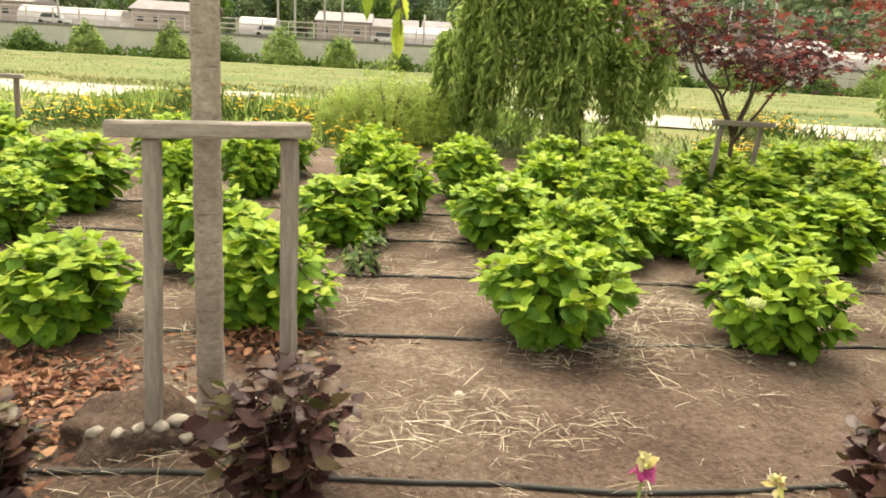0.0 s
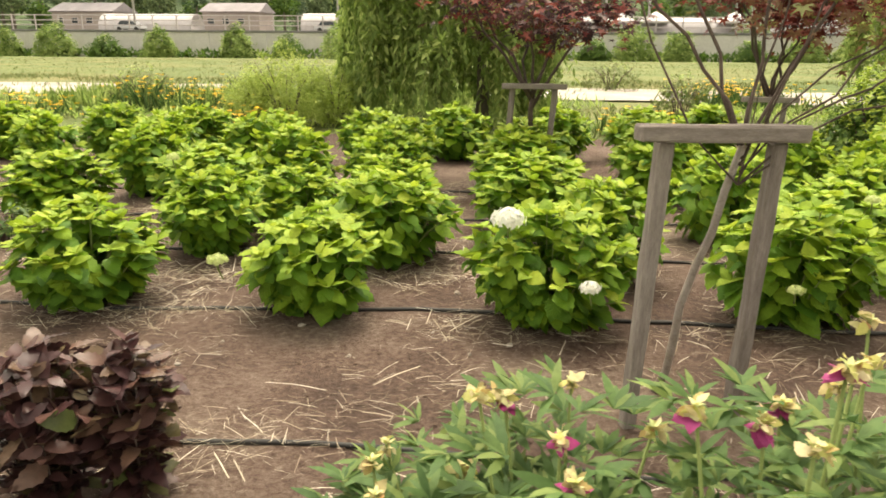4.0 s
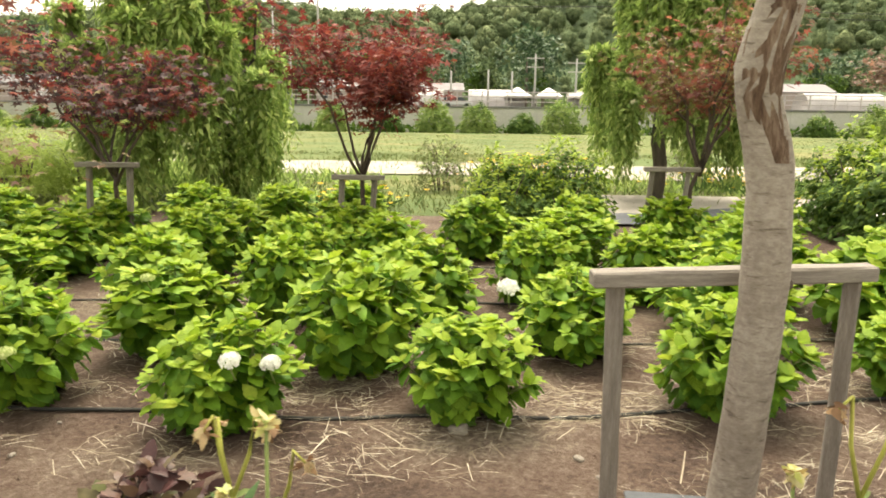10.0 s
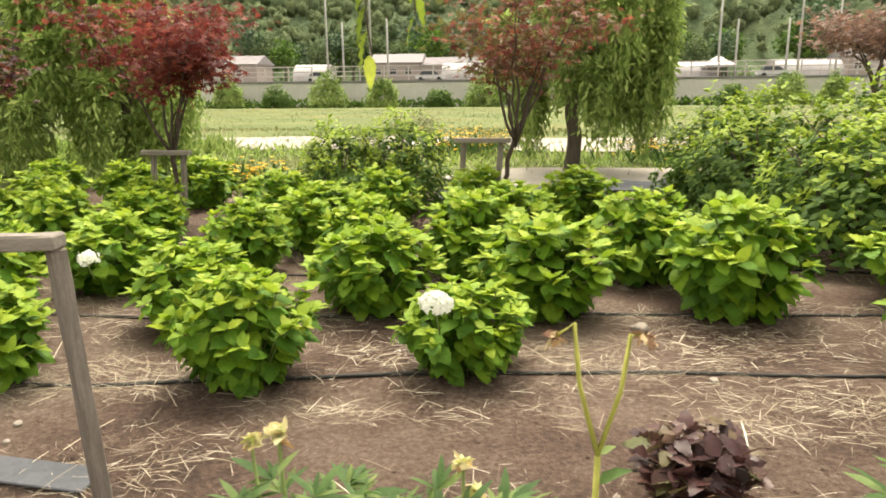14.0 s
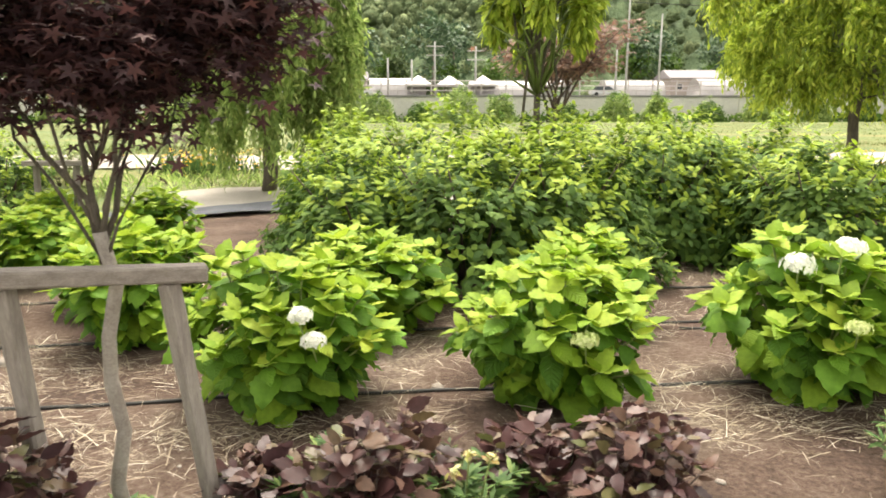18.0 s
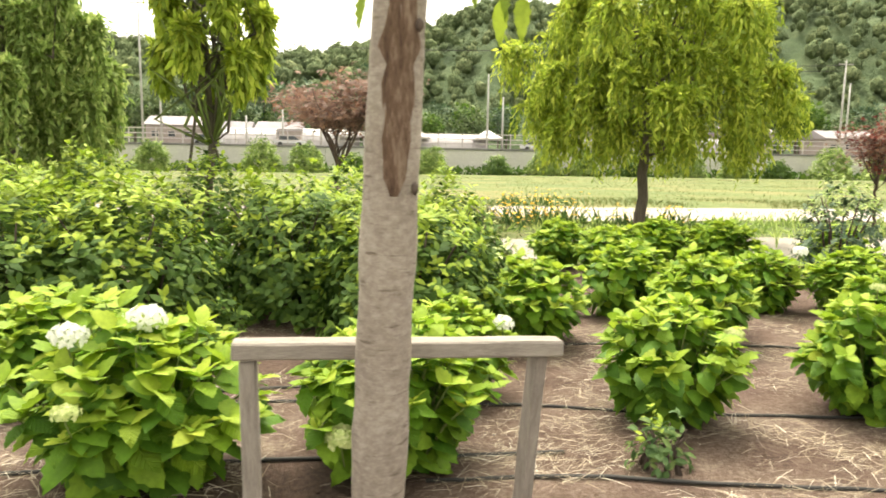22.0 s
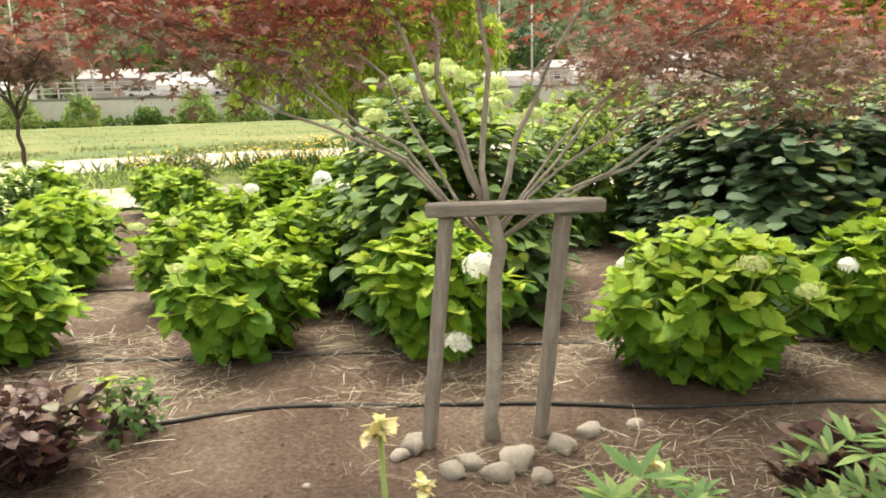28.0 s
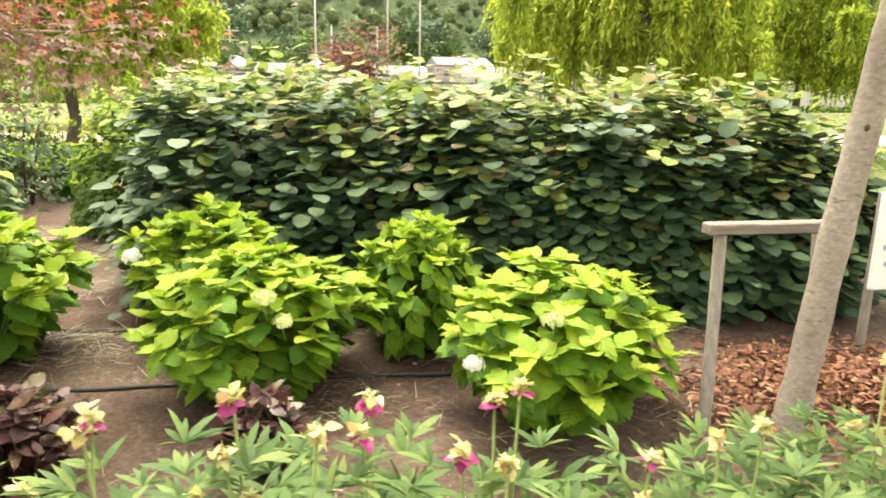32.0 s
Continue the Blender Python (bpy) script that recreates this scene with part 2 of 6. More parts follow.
def lenticel_bark(name):
    """Smooth grey-pink bark crossed by short dark raised dashes."""
    m, n, l, b, out = material(name)
    co = n.new("ShaderNodeTexCoord").outputs["Object"]
    big = noise_tex(n, l, co, 3.0, 4, 0.6)
    fine = noise_tex(n, l, co, 40, 5, 0.7, (1, 1, 1.6))
    mx = n.new("ShaderNodeMix")
    mx.inputs["Factor"].default_value = 0.5
    l.new(big.outputs["Fac"], mx.inputs[2])
    l.new(fine.outputs["Fac"], mx.inputs[3])
    r = ramp(n, [(0.35, (0.15, 0.118, 0.10)), (0.5, (0.24, 0.20, 0.172)), (0.62, (0.34, 0.295, 0.26))])
    l.new(mx.outputs[0], r.inputs["Fac"])
    dash = noise_tex(n, l, co, 13, 3, 0.6, (1.0, 1.0, 5.0))
    cut = ramp(n, [(0.60, (1, 1, 1)), (0.70, (0.52, 0.48, 0.45))])
    l.new(dash.outputs["Fac"], cut.inputs["Fac"])
    mul = n.new("ShaderNodeMix")
    mul.data_type, mul.blend_type = "RGBA", "MULTIPLY"
    mul.inputs["Factor"].default_value = 1.0
    l.new(r.outputs["Color"], mul.inputs["A"])
    l.new(cut.outputs["Color"], mul.inputs["B"])
    l.new(mul.outputs["Result"], b.inputs["Base Color"])
    b.inputs["Roughness"].default_value = 0.9
    bumped(n, l, b, fine.outputs["Fac"], 0.6, 0.006)
    return m


def woods_material(name):
    """Far tree crowns: haze-greyed tone for each crown, dark leaf gaps painted by noise."""
    m, n, l, b, out = material(name)
    co = n.new("ShaderNodeTexCoord").outputs["Object"]
    r = ramp(n, [(0.0, (0.11, 0.15, 0.085)), (0.5, (0.15, 0.195, 0.105)), (1.0, (0.20, 0.24, 0.13))])
    l.new(n.new("ShaderNodeNewGeometry").outputs["Random Per Island"], r.inputs["Fac"])
    t = noise_tex(n, l, co, 1.1, 6, 0.75)
    g = ramp(n, [(0.36, (0.45, 0.48, 0.45)), (0.62, (1.3, 1.25, 1.15))])
    l.new(t.outputs["Fac"], g.inputs["Fac"])
    mix = n.new("ShaderNodeMix")
    mix.data_type, mix.blend_type = "RGBA", "MULTIPLY"
    mix.inputs["Factor"].default_value = 0.9
    l.new(r.outputs["Color"], mix.inputs["A"])
    l.new(g.outputs["Color"], mix.inputs["B"])
    l.new(mix.outputs["Result"], b.inputs["Base Color"])
    b.inputs["Roughness"].default_value = 1.0
    b.inputs["Specular IOR Level"].default_value = 0.05
    bumped(n, l, b, t.outputs["Fac"], 0.9, 1.2)
    return m


M_SCAR = surface("torn_brown_bark", [(0.36, (0.06, 0.035, 0.025)), (0.5, (0.14, 0.088, 0.062)), (0.64, (0.27, 0.20, 0.155))], 8, 0.95, 0.9, 0.012, 30, (5, 5, 1))
M_BARK = lenticel_bark("dashed_grey_bark")
M_WOODS = woods_material("far_woods")
M_BARK_DARK = surface("dark_willow_bark", [(0.3, (0.07, 0.058, 0.045)), (0.7, (0.20, 0.17, 0.14))], 5, 0.95, 0.9, 0.02, None, (4, 4, 1))
M_TIMBER = surface("weathered_grey_timber", [(0.25, (0.10, 0.082, 0.072)), (0.5, (0.195, 0.168, 0.15)), (0.75, (0.33, 0.295, 0.265))], 9, 0.9, 0.6, 0.004, 60, (6, 6, 0.7), per_object=0.12)
M_TIMBER_BAR = surface("weathered_grey_bar_timber", [(0.25, (0.10, 0.082, 0.072)), (0.5, (0.195, 0.168, 0.15)), (0.75, (0.33, 0.295, 0.265))], 9, 0.9, 0.6, 0.004, 60, (0.7, 6, 6), per_object=0.12)
M_SOIL = surface("brown_soil", [(0.36, (0.042, 0.026, 0.020)), (0.48, (0.095, 0.061, 0.047)), (0.58, (0.158, 0.115, 0.09)), (0.68, (0.28, 0.23, 0.188))], 1.1, 0.95, 1.0, 0.03, 42)
M_GRAVEL = surface("pale_gravel", [(0.3, (0.21, 0.185, 0.155)), (0.55, (0.31, 0.28, 0.245)), (0.75, (0.43, 0.395, 0.36))], 0.8, 0.95, 0.6, 0.02, 22)
M_MEADOW = surface("meadow_ground", [(0.38, (0.055, 0.088, 0.024)), (0.5, (0.10, 0.124, 0.038)), (0.62, (0.175, 0.145, 0.06))], 0.16, 0.95, 0.9, 0.06, 5)
M_PAVING = surface("grey_walkway", [(0.3, (0.25, 0.24, 0.22)), (0.7, (0.42, 0.40, 0.37))], 1.5, 0.9, 0.3, 0.01, 40)
M_HOSE = surface("black_drip_hose", [(0.3, (0.018, 0.018, 0.018)), (0.7, (0.05, 0.048, 0.045))], 12, 0.6)
M_STONE = surface("pale_stone", [(0.3, (0.15, 0.125, 0.105)), (0.7, (0.35, 0.31, 0.27))], 8, 0.9, 0.6, 0.01, per_object=0.15)
M_CONCRETE = surface("pale_concrete", [(0.3, (0.42, 0.40, 0.37)), (0.5, (0.54, 0.52, 0.485)), (0.7, (0.66, 0.635, 0.60))], 0.35, 0.9, 0.2, 0.02, 4)
M_COPING = surface("grey_coping", [(0.3, (0.13, 0.125, 0.12)), (0.7, (0.22, 0.215, 0.21))], 0.8, 0.9)
M_RAIL = surface("white_painted_rail", [(0.3, (0.38, 0.34, 0.34)), (0.7, (0.48, 0.44, 0.44))], 2, 0.5)
M_VINYL = surface("white_vinyl", [(0.3, (0.34, 0.32, 0.33)), (0.7, (0.50, 0.47, 0.48))], 0.8, 0.35)
M_ROOF = surface("grey_roof", [(0.3, (0.07, 0.068, 0.075)), (0.8, (0.22, 0.20, 0.21))], 0.7, 0.8, per_object=0.4)
M_PLASTER = surface("cream_plaster", [(0.3, (0.22, 0.18, 0.17)), (0.8, (0.38, 0.33, 0.31))], 0.6, 0.85, per_object=0.2)
M_GLASS = surface("dark_window", [(0.3, (0.03, 0.035, 0.04)), (0.7, (0.07, 0.08, 0.09))], 0.5, 0.12)
M_CARPAINT = surface("pale_car_paint", [(0.3, (0.42, 0.43, 0.45)), (0.7, (0.55, 0.56, 0.58))], 0.5, 0.25)
M_TYRE = surface("black_rubber", [(0.3, (0.02, 0.02, 0.02)), (0.7, (0.04, 0.04, 0.04))], 5, 0.8)
M_POLE = surface("pale_pole", [(0.3, (0.30, 0.29, 0.28)), (0.7, (0.42, 0.41, 0.40))], 3, 0.6)
# pale greyed greens carry the hill's haze in the colour itself
M_HILL = surface("wooded_hillside", [(0.32, (0.085, 0.125, 0.07)), (0.5, (0.125, 0.175, 0.09)), (0.68, (0.18, 0.225, 0.115))], 0.09, 1.0, 1.0, 2.5, 0.45)
M_ROAD = surface("embankment_gravel", [(0.3, (0.18, 0.165, 0.145)), (0.7, (0.28, 0.26, 0.235))], 0.3, 0.95)
M_SIGN = surface("white_sign_board", [(0.3, (0.70, 0.72, 0.74)), (0.7, (0.80, 0.82, 0.84))], 3, 0.5)
M_INK = surface("blue_grey_print", [(0.3, (0.25, 0.33, 0.42)), (0.7, (0.35, 0.44, 0.52))], 6, 0.6)
M_FABRIC = surface("dark_weed_fabric", [(0.3, (0.045, 0.048, 0.056)), (0.7, (0.10, 0.104, 0.118))], 3, 0.85)

rng = np.random.default_rng(7)


# ---- mesh helpers ----
def mesh_of(name, verts, faces, mats, slots=None, smooth=True):
    me = bpy.data.meshes.new(name)
    me.from_pydata(verts.tolist() if isinstance(verts, np.ndarray) else verts, [], faces)
    for m in mats if isinstance(mats, (list, tuple)) else [mats]:
        me.materials.append(m)
    if slots is not None:
        me.polygons.foreach_set("material_index", np.asarray(slots, dtype=np.int32))
    if smooth:
        me.polygons.foreach_set("use_smooth", np.ones(len(me.polygons), dtype=bool))
    me.update()
    return me


def bm_mesh(name, bm, mat, smooth=False):
    me = bpy.data.meshes.new(name)
    bm.to_mesh(me)
    bm.free()
    me.materials.append(mat)
    if smooth:
        me.polygons.foreach_set("use_smooth", np.ones(len(me.polygons), dtype=bool))
    return me


def put(name, me, parent=None, label="", m=None, kind=""):
    ob = new(name, me)
    if parent:
        ob.parent = parent
    if m is not None:
        ob.matrix_basis = m
    return tagged(ob, label, kind=kind)


def part(name, bm, mat, parent, label="", smooth=False):
    return put(name, bm_mesh(name, bm, mat, smooth), parent, label)


def thing(name, label, category, at=(0, 0, 0), group=""):
    ob = new(name)
    ob.empty_display_size = 0.1
    ob.location = at
    return tagged(ob, label, category, group)


def unit(v):
    return v / np.maximum(np.linalg.norm(v, axis=-1, keepdims=True), 1e-9)


OVAL = (np.array([(0, 0, 0), (0.28, 0.42, 0.07), (0.64, 0.34, 0.04), (1, 0, -0.14), (0.64, -0.34, 0.04), (0.28, -0.42, 0.07), (0.32, 0, 0.0), (0.68, 0, -0.03)]),
        [(0, 6, 1), (0, 5, 6), (6, 7, 2, 1), (6, 5, 4, 7), (7, 3, 2), (7, 4, 3)])
DIAMOND = (np.array([(0, 0, 0), (0.45, 0.5, 0.05), (1, 0, -0.08), (0.45, -0.5, 0.05)]), [(0, 2, 1), (0, 3, 2)])
STRIP = (np.array([(0, -0.5, 0), (0, 0.5, 0), (0.5, 0.5, 0.02), (1, 0.4, -0.02), (1, -0.4, -0.02), (0.5, -0.5, 0.02)]), [(0, 5, 2, 1), (5, 4, 3, 2)])
ROUND = (np.array([(0, 0, 0), (0.16, 0.36, 0.05), (0.5, 0.5, 0.05), (0.84, 0.36, -0.01), (1, 0, -0.10), (0.84, -0.36, -0.01), (0.5, -0.5, 0.05), (0.16, -0.36, 0.05), (0.5, 0, -0.02)]),
         [(8, 0, 7), (8, 1, 0), (8, 2, 1), (8, 3, 2), (8, 4, 3), (8, 5, 4), (8, 6, 5), (8, 7, 6)])
LANCE = (np.array([(0, 0, 0), (0.35, 0.5, 0.03), (0.7, 0.4, -0.02), (1, 0, -0.12), (0.7, -0.4, -0.02), (0.35, -0.5, 0.03)]),
         [(0, 5, 1), (1, 5, 4, 2), (2, 4, 3)])


def toothed():
    """A broad leaf with toothed edges, folded along its midrib."""
    rim = [(0.06, 0.14), (0.17, 0.35), (0.24, 0.35), (0.36, 0.45), (0.44, 0.38), (0.58, 0.38), (0.66, 0.26), (0.80, 0.22), (0.88, 0.10)]
    mid = [(0.0, 0.0), (0.24, 0.0), (0.5, 0.01), (0.75, -0.02), (1.0, -0.12)]
    pts = [(x, 0, z) for x, z in mid]
    for s in (1, -1):
        pts += [(x, s * w, 0.22 * w * (1 - x) - 0.10 * x * x + (0.02 if k % 2 else -0.015)) for k, (x, w) in enumerate(rim)]
    F = []
    for s, o in ((1, 5), (-1, 14)):
        near = [0, 0, 1, 1, 2, 2, 3, 3, 4]
        for k in range(8):
            a, b = o + k, o + k + 1
            m0, m1 = min(near[k + 1], 4), near[k]
            f = [m1, m0, b, a] if m0 != m1 else [m1, b, a]
            F.append(tuple(f if s > 0 else f[::-1]))
        f = [3, 4, o + 8]
        F.append(tuple(f if s > 0 else f[::-1]))
    return np.array(pts), F


TOOTHED = toothed()


def palmate():
    pts, n = [(0.30, 0, 0)], 11
    for k in range(n):
        a = radians(-150 + 300 * k / (n - 1))
        r = (0.72 - 0.16 * abs(k - 5) / 5) if k % 2 else 0.24
        pts.append((0.30 + r * math.cos(a), r * math.sin(a), -0.10 * r if k % 2 else 0.03))
    return np.array(pts), [(0, k, k + 1) for k in range(1, n)]


PALM = palmate()


def leaf_cloud(P, D, N, L, W, shape):
    """Vertices and faces of many leaves: places, ways along, ways up, lengths, width ratios."""
    T, F = shape
    D = unit(D)
    S = unit(np.cross(N, D))
    U = np.cross(D, S)
    L, W = np.asarray(L)[:, None, None], np.asarray(W)[:, None, None]
    V = P[:, None] + L * (T[None, :, :1] * D[:, None] + W * T[None, :, 1:2] * S[:, None] + T[None, :, 2:3] * U[:, None])
    k, n = len(T), len(P)
    faces = [tuple(i * k + v for v in f) for i in range(n) for f in F]
    return V.reshape(-1, 3), faces


def joined(clouds):
    """Several (verts, faces, slot) put together."""
    vs, fs, ss, base = [], [], [], 0
    for v, f, s in clouds:
        if len(v) == 0:
            continue
        vs.append(v)
        fs += [tuple(i + base for i in q) for q in f]
        ss += [s] * len(f)
        base += len(v)
    return np.concatenate(vs), fs, ss


def tube(points, radii, sides=6, wobble=0.0):
    """A tapering tube through points, closed at the ends."""
    pts = np.array(points, float)
    n = len(pts)
    way = unit(np.gradient(pts, axis=0))
    ref = np.where(np.abs(way[:, 2:3]) > 0.9, np.array([[1.0, 0, 0]]), np.array([[0, 0, 1.0]]))
    a = unit(np.cross(way, ref))
    b = np.cross(way, a)
    th = np.linspace(0, 2 * np.pi, sides, endpoint=False)
    r = np.array(radii, float)[:, None] * (1 + wobble * rng.normal(size=(n, sides)))
    V = pts[:, None] + r[..., None] * (np.cos(th)[None, :, None] * a[:, None] + np.sin(th)[None, :, None] * b[:, None])
    F = [(i * sides + k, i * sides + (k + 1) % sides, (i + 1) * sides + (k + 1) % sides, (i + 1) * sides + k) for i in range(n - 1) for k in range(sides)]
    F += [tuple(reversed(range(sides))), tuple((n - 1) * sides + k for k in range(sides))]
    return V.reshape(-1, 3), F


def box_bm(x, y, z, bevel=0.0, m=None, bm=None):
    bm = bm or bmesh.new()
    mat = (m or Matrix()) @ Matrix.Diagonal((x, y, z, 1))
    made = bmesh.ops.create_cube(bm, size=1, matrix=mat)
    if bevel:
        es = {e for v in made["verts"] for e in v.link_edges}
        bmesh.ops.bevel(bm, geom=list(es), offset=bevel, segments=1, affect="EDGES")
    return bm


def beam(p, q, w, h, bevel=0.005, wear=0.0):
    """A squared timber between two points, with worn corners."""
    p, q = Vector(p), Vector(q)
    n = 7
    turn = (q - p).to_track_quat("Z", "Y").to_matrix().to_4x4()
    long = (q - p).length
    bm = bmesh.new()
    bmesh.ops.create_cube(bm, size=1, matrix=Matrix.Diagonal((w, h, long, 1)))
    cuts = [e for e in bm.edges if abs(e.verts[0].co.z - e.verts[1].co.z) > long * 0.5]
    bmesh.ops.subdivide_edges(bm, edges=cuts, cuts=n)
    bmesh.ops.bevel(bm, geom=[e for e in bm.edges if len(e.link_faces) == 2 and e.calc_face_angle(0) > 0.5], offset=bevel, segments=1, affect="EDGES")
    for v in bm.verts:
        v.co.x += rng.normal() * wear
        v.co.y += rng.normal() * wear
    bmesh.ops.transform(bm, matrix=Matrix.Translation((p + q) / 2) @ turn, verts=bm.verts)
    return bm


def blob_bm(rx, ry, rz, sub=2, rough=0.15, seed=0):
    bm = bmesh.new()
    bmesh.ops.create_icosphere(bm, subdivisions=sub, radius=1)
    for v in bm.verts:
        k = 1 + rough * noise.noise(v.co * 1.7 + Vector((seed * 3.1, seed, 0)))
        v.co = Vector((v.co.x * rx * k, v.co.y * ry * k, v.co.z * rz * k))
    return bm


# ---- ground ----
def sheet(name, x0, x1, y0, y1, nx, ny, mat, label, category, relief, thick=0.02, edge=None):
    xs, ys = np.linspace(x0, x1, nx), np.linspace(y0, y1, ny)
    V = []
    for y in ys:
        for x in xs:
            yy = y + (edge(x, y) if edge else 0)
            V.append((x, yy, relief(x, yy)))
    F = [(j * nx + i, j * nx + i + 1, (j + 1) * nx + i + 1, (j + 1) * nx + i) for j in range(ny - 1) for i in range(nx - 1)]
    ob = put(name, mesh_of(name, V, F, mat))
    return tagged(ob, label, category, kind="structure")


def bump_noise(x, y, s, a):
    return a * noise.noise(Vector((x * s, y * s, 3.3)))


def soil_height(x, y):
    return 0.012 + bump_noise(x, y, 0.7, 0.012) + bump_noise(x, y, 3.1, 0.007) + bump_noise(x, y, 9.0, 0.004)


def meadow_height(y):
    """Level near the bed, then falling gently to the foot of the far wall."""
    return -0.03 - 1.36 * min(1.0, max(0.0, (y - 26) / 70))


def bed_edge(x):
    """The bed's near edge swings towards the walk along its last stretch."""
    return -0.5 * min(1.0, max(0.0, (x - 18.5) / 3.5))


sheet("ground", -700, 700, -200, 900, 60, 161, M_MEADOW, "wide meadow ground with dry and green grass", "ground", lambda x, y: meadow_height(y))
sheet("soil_bed", -9, 33, 0.62, 9.6, 640, 146, M_SOIL, "bare brown soil of the flower bed strewn with straw", "soil", soil_height,
      edge=lambda x, y: bump_noise(x, y, 0.5, 0.25) if y > 8 else bed_edge(x) * max(0.0, 1.6 - y))
sheet("walkway", -16, 40, -3.2, 0.605, 60, 8, M_PAVING, "plain grey walkway along the flower bed", "path", lambda x, y: 0.01, edge=lambda x, y: bed_edge(x) if y > 0.5 else 0.0)
sheet("gravel_path", -40, 60, 15.9, 19.9, 200, 8, M_GRAVEL, "pale gravel track through the meadow", "path",
      lambda x, y: 0.0 + bump_noise(x, y, 0.8, 0.02), edge=lambda x, y: 1.3 * noise.noise(Vector((x * 0.13, y * 0.2, 0))) - 0.01 * x)
sheet("gravel_path", 8.8, 34, 9.75, 12.3, 120, 8, M_GRAVEL, "pale gravel path behind the flower bed", "path",
      lambda x, y: 0.005 + bump_noise(x, y, 0.9, 0.015), edge=lambda x, y: 0.5 * noise.noise(Vector((x * 0.3, y * 0.3, 5))) + (10.9 - y) * max(0.0, 1 - (x - 8.8) / 1.4) ** 2)


# ---- hydrangeas ----
def hydrangea_template(seed, single, heads=0):
    """One plant of unit size (radius 0.40, height 0.55): stems, paired leaves, young tips."""
    r = np.random.default_rng(seed)
    plant = thing("hydrangea_bush", "leafy green hydrangea bush with yellow-green young tips", "hydrangea", group="hydrangeas of the bed")
    stems, old, young = [], [], []
    n, turn = 60, r.uniform(0, 6)
    for i in range(n):
        th = 2.39996 * i + r.normal() * 0.25
        k = math.sqrt((i + 0.6) / n)
        out = 0.36 * k * (1 + 0.10 * math.sin(2 * th + turn)) + r.normal() * 0.014
        top = 0.53 * (1 - 0.50 * k ** 2.6) + r.normal() * 0.03
        tip = np.array((out * math.cos(th), out * math.sin(th), top))
        base = np.array((0.10 * k * math.cos(th), 0.10 * k * math.sin(th), 0.01))
        mid = base * 0.4 + tip * 0.6 + np.array((0, 0, 0.03))
        stems.append((*tube([base, mid, tip], [0.006, 0.005, 0.003], 4), 0))
        nodes = [(0.62, 1), (0.80, 0), (0.94, 1)]
        if k > 0.5:
            nodes = [(0.20, 1), (0.34, 0), (0.48, 1)] + nodes
        for f, q in nodes:
            p = (1 - f) ** 2 * base + 2 * f * (1 - f) * mid + f * f * tip
            for s in range(2):
                a = th + (1 - 0.65 * k) * (math.pi * s + (1.57 if q else 0)) + r.normal() * 0.6
                d = np.array((math.cos(a), math.sin(a), r.normal() * 0.18 - 0.15 - 0.75 * k * (1.2 - f)))
                u = np.array((0.6 * math.cos(th) * k, 0.6 * math.sin(th) * k, 1.0)) + r.normal(size=3) * 0.22
                old.append((p, d, u, r.uniform(0.08, 0.14) * (0.8 if f > 0.9 else 1.0), r.uniform(0.74, 0.98), k, f))
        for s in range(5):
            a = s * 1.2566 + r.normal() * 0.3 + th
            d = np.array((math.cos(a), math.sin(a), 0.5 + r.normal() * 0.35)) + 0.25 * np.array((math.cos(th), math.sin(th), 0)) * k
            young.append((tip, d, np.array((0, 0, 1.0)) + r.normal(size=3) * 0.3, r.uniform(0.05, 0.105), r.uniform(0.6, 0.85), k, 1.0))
    v, f, s = joined(stems)
    put("stem_tuft", mesh_of("stem_tuft", v, f, M_STEM), plant, "thin green stems", kind="stuff")

    def cloud(items):
        return leaf_cloud(*[np.array([i[j] for i in items]) for j in range(5)], TOOTHED)

    if single:
        outer = [i for i in old if i[6] > 0.4 and i[5] > 0.42][::4]
        keys = {id(i) for i in outer}
        inner = [i for i in old if id(i) not in keys]
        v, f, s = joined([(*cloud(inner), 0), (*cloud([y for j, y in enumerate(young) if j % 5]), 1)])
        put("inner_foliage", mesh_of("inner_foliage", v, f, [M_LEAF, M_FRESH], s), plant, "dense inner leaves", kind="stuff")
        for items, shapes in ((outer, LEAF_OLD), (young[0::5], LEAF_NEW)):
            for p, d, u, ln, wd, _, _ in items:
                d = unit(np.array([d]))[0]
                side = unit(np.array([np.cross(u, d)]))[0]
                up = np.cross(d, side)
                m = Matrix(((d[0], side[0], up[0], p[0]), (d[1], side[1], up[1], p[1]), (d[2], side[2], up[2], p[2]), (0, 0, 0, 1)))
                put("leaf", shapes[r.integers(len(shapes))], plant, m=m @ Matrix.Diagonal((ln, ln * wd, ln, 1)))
    else:
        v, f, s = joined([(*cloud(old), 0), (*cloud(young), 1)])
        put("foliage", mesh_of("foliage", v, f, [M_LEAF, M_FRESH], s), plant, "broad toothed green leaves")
    return plant


def leaf_variants(mat):
    out = []
    for k in range(4):
        v = TOOTHED[0].copy()
        v[:, 2] *= 0.6 + 0.35 * k
        v[:, 1] += (-0.10, 0.08, 0.02, 0.13)[k] * v[:, 0] ** 2
        v[:, 2] -= (0.05, 0.12, 0.18, 0.10)[k] * v[:, 0] ** 2
        out.append(mesh_of("leaf", v, TOOTHED[1], mat))
    return out


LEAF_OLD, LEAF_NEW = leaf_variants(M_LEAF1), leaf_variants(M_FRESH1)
NEAR = [hydrangea_template(11 + k, True) for k in range(4)]
FAR = [hydrangea_template(41 + k, False) for k in range(5)]

